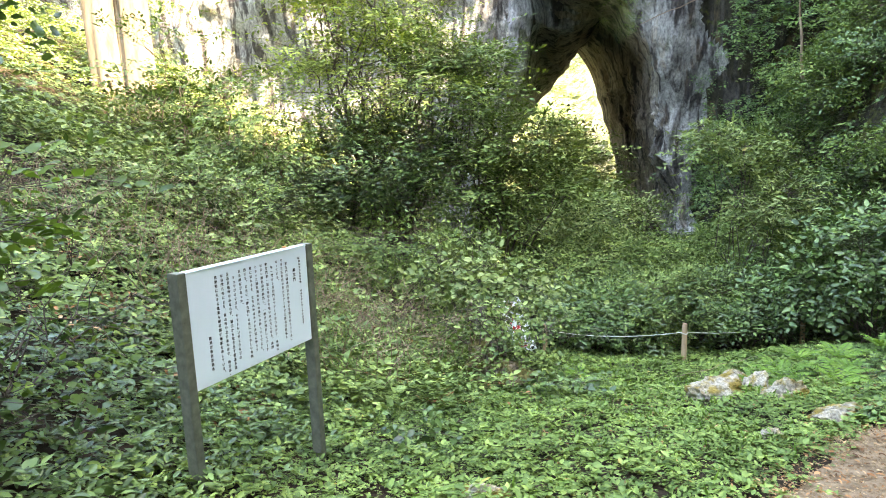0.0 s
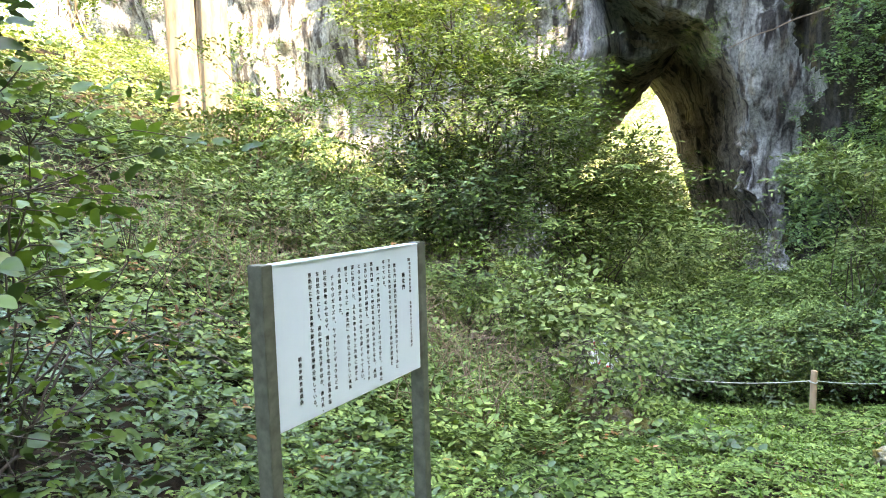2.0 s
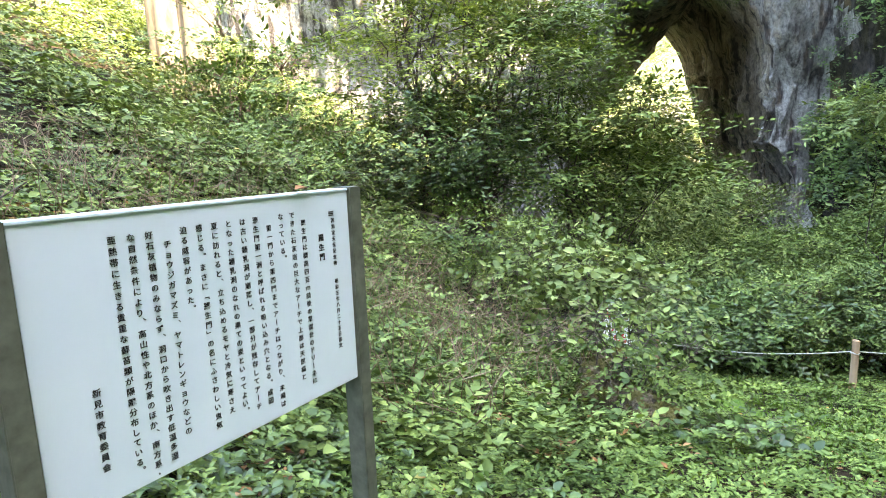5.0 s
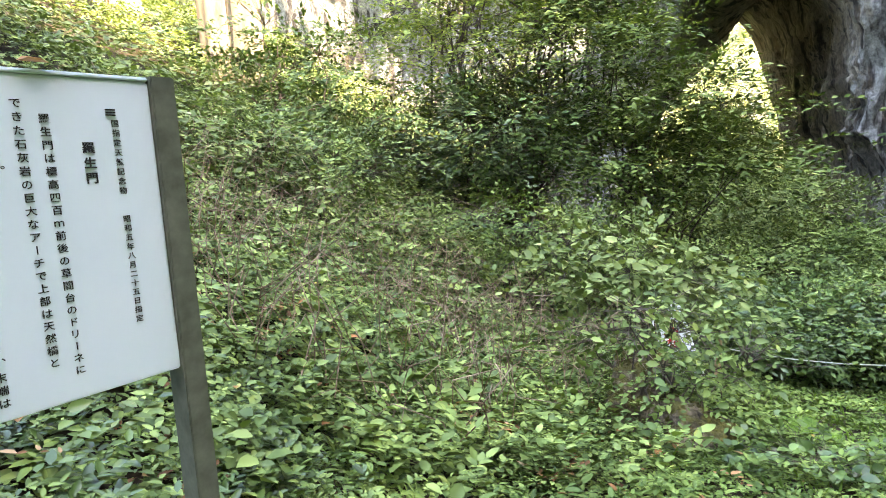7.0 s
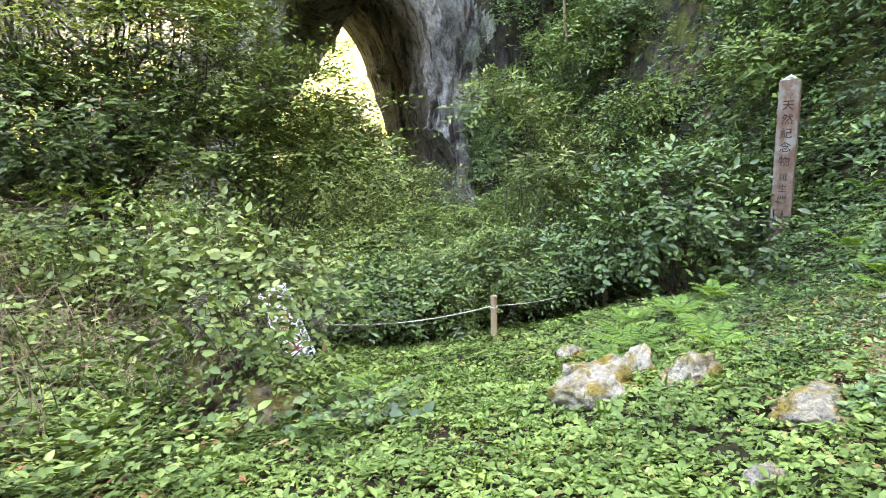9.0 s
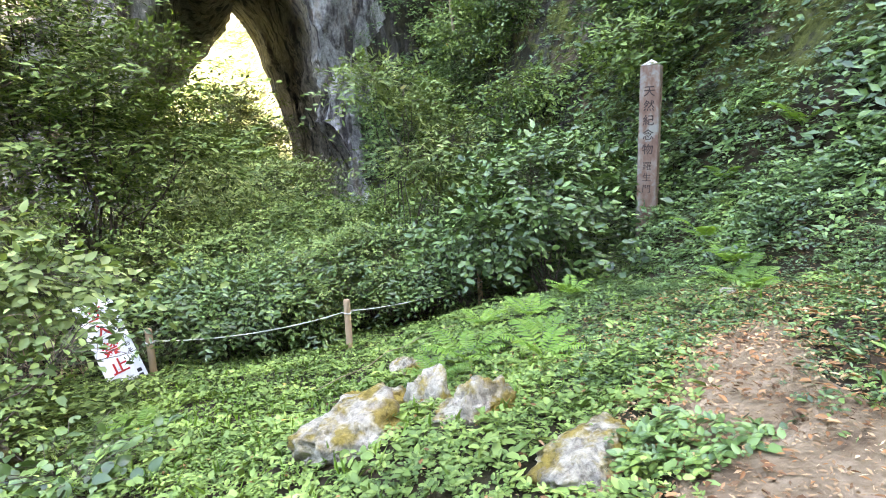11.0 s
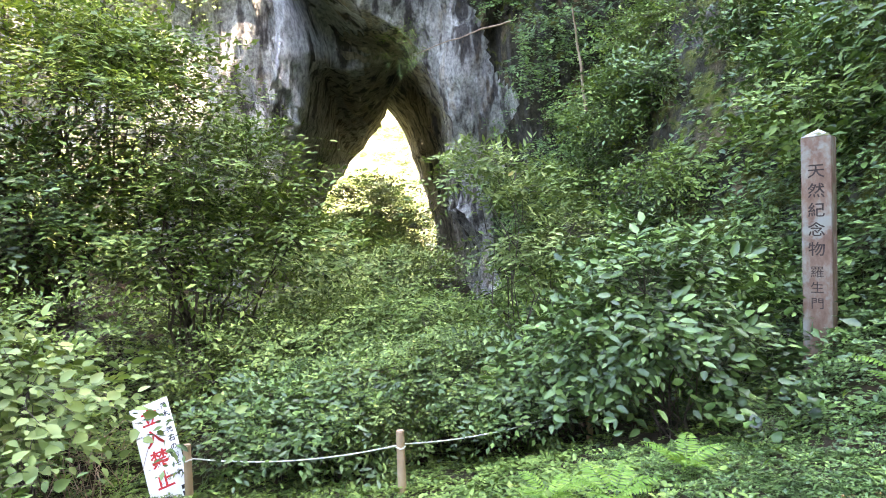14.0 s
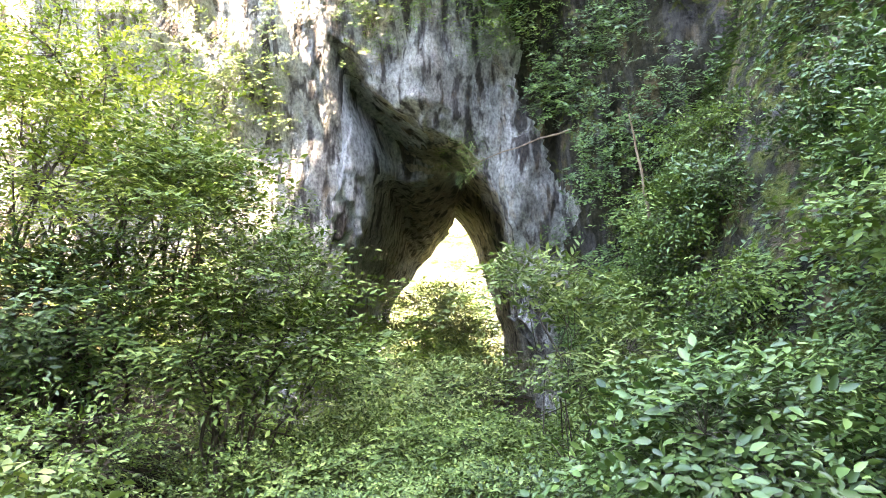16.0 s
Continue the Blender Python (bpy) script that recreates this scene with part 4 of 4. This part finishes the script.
# ---- stone pillar with engraved writing ----
def build_pillar():
    x, y = 10.22, 12.9
    g = float(ground_z(x, y))
    root = thing("stone_pillar", "tall square stone pillar with pointed top and engraved writing, stained reddish", "monument", m=pose(x, y, 0, 0, 0, -52))
    w, top = 0.18, 1.25
    bm = box(bmesh.new(), -w, w, -w, w, g - 0.4, top, 0.012)
    part("shaft", bm, PILLAR, root)
    bm = bmesh.new()
    q = [bm.verts.new((sx * w * 0.98, sy * w * 0.98, top + 0.001)) for sx, sy in ((-1, -1), (1, -1), (1, 1), (-1, 1))]
    tip = bm.verts.new((0, 0, top + 0.115))
    bm.faces.new(q[::-1])
    for i in range(4):
        bm.faces.new((q[i], q[(i + 1) % 4], tip))
    part("cap", bm, STONE, root, "pale pointed stone cap")
    lettering("天然紀念物", 0.27, GROOVE_SHADE, root, pose(0, -w - 0.001, 0.78, 90, 0, 0), "engraved character with its groove shadow painted dark", bold=0.002)
    lettering("羅生門", 0.22, GROOVE_SHADE, root, pose(0, -w - 0.001, -0.62, 90, 0, 0), "engraved character with its groove shadow painted dark")


# shadow of the cut grooves, put into the colour of flat characters
GROOVE_SHADE = plain("painted_groove_shadow", (0.03, 0.02, 0.016), (0.06, 0.042, 0.034), 0.9)


def pillar_material():
    m, t, b = blank("stained_stone", 0.85)
    a = noisy(t, coords(t, (1, 1, 0.5)), 5.0, 8, 0.65)
    col = ramp(t, [(0.3, (0.12, 0.06, 0.038)), (0.5, (0.19, 0.12, 0.08)), (0.66, (0.25, 0.22, 0.17))], a)
    lich = noisy(t, coords(t), 2.2, 5)
    col = mixed(t, ramp(t, [(0.52, (0, 0, 0)), (0.6, (0.85, 0.85, 0.85))], lich), col, (0.24, 0.235, 0.19))
    t.links.new(col, b.inputs["Base Color"])
    bumped(t, b, noisy(t, coords(t), 40, 6), 0.4, 0.01)
    return m


PILLAR = pillar_material()
build_pillar()

# ---- rope fence ----
WOOD = bark_material("peeled_wood", (0.30, 0.20, 0.11), (0.46, 0.33, 0.20), 5.0)
ROPE = plain("white_rope", (0.46, 0.45, 0.36), (0.60, 0.58, 0.48), 0.8, 60.0)


def build_fence():
    tops = [(1.05, 14.95, -2.97), (4.29, 13.85, -2.65), (7.7, 15.5, -2.98)]
    for x, y, z in tops:
        g = float(ground_z(x, y))
        root = thing("fence_post", "short round peeled wooden post carrying a rope", "post", "rope fence posts", pose(x, y, 0, 0, RNG.uniform(-2, 2), RNG.uniform(0, 90)))
        bm = bmesh.new()
        bmesh.ops.create_cone(bm, cap_ends=True, segments=14, radius1=0.062, radius2=0.060, depth=z - g + 0.3, matrix=pose(0, 0, (z + g - 0.3) / 2))
        bmesh.ops.bevel(bm, geom=[e for e in bm.edges if all(v.co.z > z - 0.01 for v in e.verts)], offset=0.012, segments=2, affect="EDGES")
        pole = part("pole", bm, WOOD, root)
        knot, kf = tube_arrays([([(0.066 * math.cos(a), 0.066 * math.sin(a), z - 0.24 + 0.01 * math.sin(3 * a)) for a in np.linspace(0, 6.4, 16)], 0.011, 0.011)], 6)
        mesh_object("rope_turn", knot, kf, ROPE, pole, smooth=True)
    spans = [((1.05, 14.95, -3.2), (4.29, 13.85, -2.88)), ((4.29, 13.85, -2.88), (7.7, 15.5, -3.12))]
    for (ax, ay, az), (bx, by, bz) in spans:
        s = np.linspace(0, 1, 24)
        pts = np.stack([ax + (bx - ax) * s, ay + (by - ay) * s, az + (bz - az) * s - 0.14 * 4 * s * (1 - s)], -1)
        v, f = tube_arrays([(pts, 0.0105, 0.0105)], 6)
        tagged(mesh_object("rope", v, f, ROPE, smooth=True), "sagging white rope strung between wooden posts", "rope", "fence ropes")


build_fence()


# ---- keep-out board ----
def build_warning():
    root = thing("warning_board", "leaning white board with red and black writing", "sign", m=pose(0.93, 15.5, -4.2, -22, -19, 0))
    part("panel", box(bmesh.new(), -0.66, 0, 0, 0.02, 0, 1.9, 0.003), plain("white_board", (0.74, 0.74, 0.72), (0.82, 0.82, 0.8), 0.5), root)
    lettering("立入禁止", 0.36, RED, root, pose(-0.36, -0.0015, 1.66, 90, 0, 0), "red written character", bold=0.006, glyph=0.85)
    lettering("落木・落石のおそれ", 0.145, INK, root, pose(-0.09, -0.0015, 1.77, 90, 0, 0), "small black written character", bold=0.002)
    bm = bmesh.new()
    for k in range(3):
        box(bm, -0.135, -0.055, -0.0018, -0.0008, 0.12 + 0.1 * k, 0.19 + 0.1 * k)
    part("writing_bars", bm, INK, root, "small black writing, unreadable")


build_warning()


# ---- rocks ----
def rock(label, x, y, sx, sy, sz, sink, seed, turn=0.0, group="limestone rocks in the grass", material=None, name="rock", craggy=1.0):
    bm = bmesh.new()
    bmesh.ops.create_icosphere(bm, subdivisions=5, radius=1.0)
    pick = random.Random(int(seed * 10))
    # broken faces: a block cut by random planes, then weathered
    cuts = [(Vector((pick.gauss(0, 1), pick.gauss(0, 1), pick.gauss(0.15, 0.8))).normalized(), pick.uniform(0.62, 0.98)) for _ in range(17)]
    for v in bm.verts:
        p = v.co.normalized()
        q = p * 1.1 + Vector((seed * 3.1, seed * 1.7, seed))
        r = min([d / max(p.dot(n), 1e-3) for n, d in cuts if p.dot(n) > 0.05] + [1.25])
        r = r * (1 + 0.10 * noise.noise(q * 1.5)) - 0.10 * craggy * abs(noise.noise(q * 2.6)) + craggy * (0.05 * noise.noise(q * 6) + 0.02 * noise.noise(q * 14))
        v.co = Vector((p.x * r * sx, p.y * r * sy, p.z * r * sz))
    me = bpy.data.meshes.new(name)
    bm.to_mesh(me)
    bm.free()
    me.materials.append(material or ROCK)
    me.polygons.foreach_set("use_smooth", [True] * len(me.polygons))
    ob = new(name, me)
    ob.matrix_basis = pose(x, y, float(ground_z(x, y)) + sz * (1 - sink), 0, 0, turn)
    return tagged(ob, label, "rock", group)


rock("pale limestone rock with ochre moss among herbs", 2.72, 7.46, 0.42, 0.30, 0.24, 1.0, 1.0, 15, craggy=2.0)
rock("low ochre-mossed rock behind the pale rocks", 3.0, 8.0, 0.42, 0.26, 0.26, 0.95, 4.3, 30, craggy=2.0)
rock("white pitted limestone rock among herbs", 3.46, 7.16, 0.36, 0.24, 0.24, 0.97, 2.3, 10, craggy=2.2)
rock("pointed limestone rock behind the other rocks", 3.42, 7.85, 0.22, 0.20, 0.26, 0.92, 3.7, craggy=2.2)
rock("low flat pale rock beside the path", 3.55, 6.15, 0.40, 0.26, 0.16, 0.95, 5.1, 20, craggy=1.8)
rock("small flat grey stone beside the path", 2.64, 5.63, 0.13, 0.10, 0.08, 0.7, 6.4, craggy=1.8)
rock("pale stone half hidden by ferns", 4.05, 10.3, 0.22, 0.18, 0.22, 0.7, 11.2)
rock("small white stone among the dull plants", 7.1, 8.35, 0.12, 0.09, 0.10, 0.5, 12.4)
rock("flat pale stone lying in the herbs", -0.15, 3.95, 0.26, 0.16, 0.07, 0.7, 7.7)
rock("dark mossy boulder overgrown with weeds", 0.10, 9.3, 0.55, 0.45, 0.42, 0.8, 8.2, 15, material=BOULDER, craggy=2.4)
rock("brown boulder with ochre moss on the bank", -0.35, 9.85, 0.58, 0.45, 0.55, 0.5, 9.6, 40, material=BOULDER, craggy=2.4)


a = RNG.uniform(0, 2 * np.pi, 80)
rr = RNG.uniform(0.12, 0.64, 80)
bp = np.stack([0.1 + np.cos(a) * rr, 9.25 + np.sin(a) * rr, -2.35 + 1.0 * np.sqrt(np.clip(1 - (rr / 0.66) ** 2, 0, 1)) * RNG.uniform(0.35, 1.05, 80)], -1)
stuff_leaves("creeper", sprig_leaves(bp, np.stack([np.cos(a), np.sin(a), np.full(80, -0.2)], -1), 0.075, 6, 0.6, 0.22), LEAF_HERB, None, "green creeper growing over the boulder", "creeper")


# ---- pale twin trunk on the sunny bank ----
def build_trunk():
    root = thing("pale_tree", "thick pale sunlit double tree trunk on the bank", "tree")
    for dx, r0, lean in ((-0.45, 0.78, -0.5), (0.5, 0.62, 0.1)):
        x, y = -14.9 + dx, 22.2
        g = float(ground_z(x, y)) - 0.3
        z = np.linspace(0, 16, 24)
        pts = np.stack([x + lean * z / 16 * 1.5, np.full(24, y), g + z], -1)
        v, f = tube_arrays([(pts, r0, r0 * 0.6)], 28)
        ang = np.arctan2(v[:, 1] - y, v[:, 0] - x)
        v[:, 0] += 0.07 * np.sin(7 * ang) * np.cos(ang)
        v[:, 1] += 0.07 * np.sin(7 * ang) * np.sin(ang)
        mesh_object("trunk", v, f, BARK_PALE, root, smooth=True)


build_trunk()

# ---- shrub close to the path, with broad glossy leaves ----
bush("shrub", "broad-leaved shrub with glossy pale green leaves beside the path", "shrub", (-3.6, 3.2), [(-3.6, 3.4, 0.1, 0.55, 0.7, 0.8), (-3.4, 4.3, 0.75, 0.55, 0.6, 0.6), (-3.25, 3.1, 1.3, 0.45, 0.5, 0.6)], 125, 0.115, 6, LEAF_NEAR, 16, 0.48, group="shrubs by the path", thick=0.014, fine=True)


# the last two masses are added out of view to shade the bank
bush("shrub", "tall shrub with dark heart-shaped glossy leaves beside the path, its crown extended out of view for shade", "shrub", (-3.3, 2.6), [(-3.05, 2.7, 1.85, 0.42, 0.42, 0.55), (-3.2, 2.55, 1.1, 0.42, 0.45, 0.55), (-3.5, 2.5, 0.2, 0.45, 0.45, 0.6), (-4.2, 2.0, 1.7, 0.7, 0.7, 0.7), (-4.6, 3.1, 2.35, 0.9, 0.9, 0.6), (-5.0, 4.0, 2.7, 0.9, 0.8, 0.6)], 760, 0.115, 5, LEAF_DARK, 12, 0.7, group="shrubs by the path", thick=0.014, fine=True)

HB = "broad-leaved herbs"
for hx, hy, hr, hl, hn in ((0.95, 8.45, 0.3, 0.11, 90), (-1.2, 5.6, 0.35, 0.11, 40), (8.9, 12.0, 0.5, 0.17, 50)):
    hz = float(ground_z(hx, hy))
    bush("broadleaf_herb", "low herb with broad dark green leaves", "herb", (hx, hy), [(hx, hy, hz + 0.12, hr, hr, 0.13)], hn, hl, 4, LEAF_DARK, 6, 0.72, group=HB, thick=0.006, length=2.0, fine=True)


def grass():
    """Thin blades between the herbs of the little meadow."""
    n = 2600
    x, y = RNG.normal(2.2, 1.7, n), RNG.normal(9.6, 2.3, n)
    keep = (path_gap(x, y) > 0.6) & (x > -0.6)
    x, y = x[keep], y[keep]
    n = len(x)
    d = np.stack([RNG.normal(0, 0.45, n), RNG.normal(0, 0.45, n), np.ones(n)], -1)
    u = RNG.normal(0, 1, (n, 3))
    stuff_leaves("grass", leaf_arrays(np.stack([x, y, ground_z(x, y)], -1), d, u, RNG.uniform(0.07, 0.17, n), 0.07, 0.1, 0.25, True), LEAF_FERN, None, "thin light green grass among the herbs", "grass")


grass()


# ---- dead branches on the slope ----
def dead_branch(label, a, b, thick):
    v, f = tube_arrays([(bent(a, b, 10, 0.02, 0.02), thick, thick * 0.35)], 6)
    tagged(mesh_object("dead_branch", v, f, TWIG, smooth=True), label, "branch", "dead branches")


dead_branch("pale dead branch standing on the steep slope", (12.6, 26.6, 4.2), (12.0, 26.2, 8.0), 0.07)
dead_branch("bare twig reaching out from the cliff", (10.9, 30.6, 9.0), (6.6, 30.0, 7.4), 0.045)


v, f = tube_arrays([(bent((2.9, 9.7, -2.35), (5.1, 11.0, -2.42), 8, 0.02, 0.02), 0.005, 0.004)], 5)
tagged(mesh_object("stick", v, f, TWIG, smooth=True), "thin pale stick lying in the herbs", "stick")

# ---- dead leaves ----
def litter():
    x, y = spread(42000, 0.2, 9.5, 1.5, 9.5)
    gap = path_gap(x, y)
    keep = RNG.random(len(x)) < np.where((gap < 0.9) & (x > 4.2), 0.8, np.where(gap < 0.8, 0.34, np.where(x > 4.6, 0.36, 0.05)))
    x, y = x[keep], y[keep]
    n = len(x)
    p = np.stack([x, y, ground_z(x, y) + 0.045 + RNG.uniform(0, 0.02, n)], -1)
    a = RNG.uniform(0, 2 * np.pi, n)
    d = np.stack([np.cos(a), np.sin(a), RNG.normal(0, 0.12, n)], -1)
    u = np.array([[0, 0, 1.0]]) + RNG.normal(0, 0.2, (n, 3))
    stuff_leaves("dead_leaves", leaf_arrays(p, d, u, (0.018 + 0.05 * RNG.random(n) ** 1.6), RNG.uniform(0.22, 0.55, n), 0.5, 0.1), LITTER, None, "curled brown dead leaves strewn over the path", "leaf litter")
    # crumbs of leaf and bark trodden into the earth
    x, y = spread(110000, 0.2, 9.0, 1.2, 10.0)
    keep = path_gap(x, y) < 0.7 + 0.15 * wavy(x * 4, y * 4, 1.0)
    x, y = x[keep], y[keep]
    n = len(x)
    p = np.stack([x, y, ground_z(x, y) + 0.034 + RNG.uniform(0, 0.01, n)], -1)
    a = RNG.uniform(0, 2 * np.pi, n)
    d = np.stack([np.cos(a), np.sin(a), RNG.normal(0, 0.2, n)], -1)
    u = np.array([[0, 0, 1.0]]) + RNG.normal(0, 0.35, (n, 3))
    stuff_leaves("leaf_crumbs", leaf_arrays(p, d, u, RNG.uniform(0.008, 0.042, n), RNG.uniform(0.15, 0.5, n), 0.3, 0.05, True), CRUMBS, None, "small broken bits of dead leaf and bark on the path", "leaf litter")


litter()
v, f = leaf_arrays(np.array([[-1.79, 4.40, 0.832]]), np.array([[0.3, 0.9, 0.1]]), np.array([[0.2, 0, 1.0]]), np.array([0.07]), 0.6, 0.4, 0.1)
tagged(mesh_object("dead_leaf", v, f, LITTER), "orange dead leaf lying on top of the board", "leaf")


# ---- ferns ----
def fern(x, y, reach, count=7):
    root = thing("fern", "bright green fern with arching fronds", "fern", "ferns in the grass")
    g = float(ground_z(x, y))
    for k in range(count):
        a = 2 * np.pi * k / count + RNG.normal(0, 0.25)
        L = reach * RNG.uniform(0.75, 1.1)
        s = np.linspace(0, 1, 18)
        rise = RNG.uniform(0.8, 1.5)
        line = np.stack([x + np.cos(a) * L * s, y + np.sin(a) * L * s, g + 0.05 + L * (rise * s - 0.58 * rise * s ** 2)], -1)
        tan = unit(np.gradient(line, axis=0))
        side = unit(np.cross(tan, np.array([[0, 0, 1.0]])))
        n = np.cross(side, tan)
        size = L * 0.25 * np.sin(np.pi * np.clip(0.12 + 0.88 * s, 0, 1)) ** 0.8 + 0.012
        blocks = []
        for sg in (1, -1):
            d = side * sg + tan * 0.35 + RNG.normal(0, 0.06, side.shape)
            blocks.append(leaf_arrays(line[3:], d[3:], n[3:], size[3:], 0.24, 0.1, 0.2))
        stalk = tube_arrays([(line, 0.004, 0.0015)], 4)
        mesh_object("frond", *merged(blocks + [stalk]), LEAF_FERN, root)


for fx, fy, fr in ((4.55, 9.6, 0.5), (4.9, 8.6, 0.5), (5.35, 9.2, 0.42), (6.0, 10.6, 0.5), (9.4, 10.7, 0.6), (8.8, 9.7, 0.5), (5.6, 11.2, 0.4), (4.0, 9.2, 0.36), (7.6, 8.5, 0.4), (1.3, 9.9, 0.3), (6.9, 10.9, 0.45), (11.3, 10.6, 0.6), (10.9, 11.7, 0.5), (8.4, 9.3, 0.5)):
    fern(fx, fy, fr)


# ---- the woodland floor behind and beside the start of the path ----
def rear_cover():
    x, y = spread(14000, -9.0, 10.5, -7.0, 4.6)
    keep = (path_gap(x, y) > 0.7) & (np.hypot(x, y) > 0.8) & ((y < 1.5) | (x > 4.9))
    x, y = x[keep], y[keep]
    carpet("rear_herbs", "low green herbs on the woodland floor beside the path", "ground cover", x, y, 0.16, RNG.uniform(0.04, 0.1, len(x)), 5, LEAF_HERB, 0.6, 1.9, low=0.1, simple=True)


rear_cover()
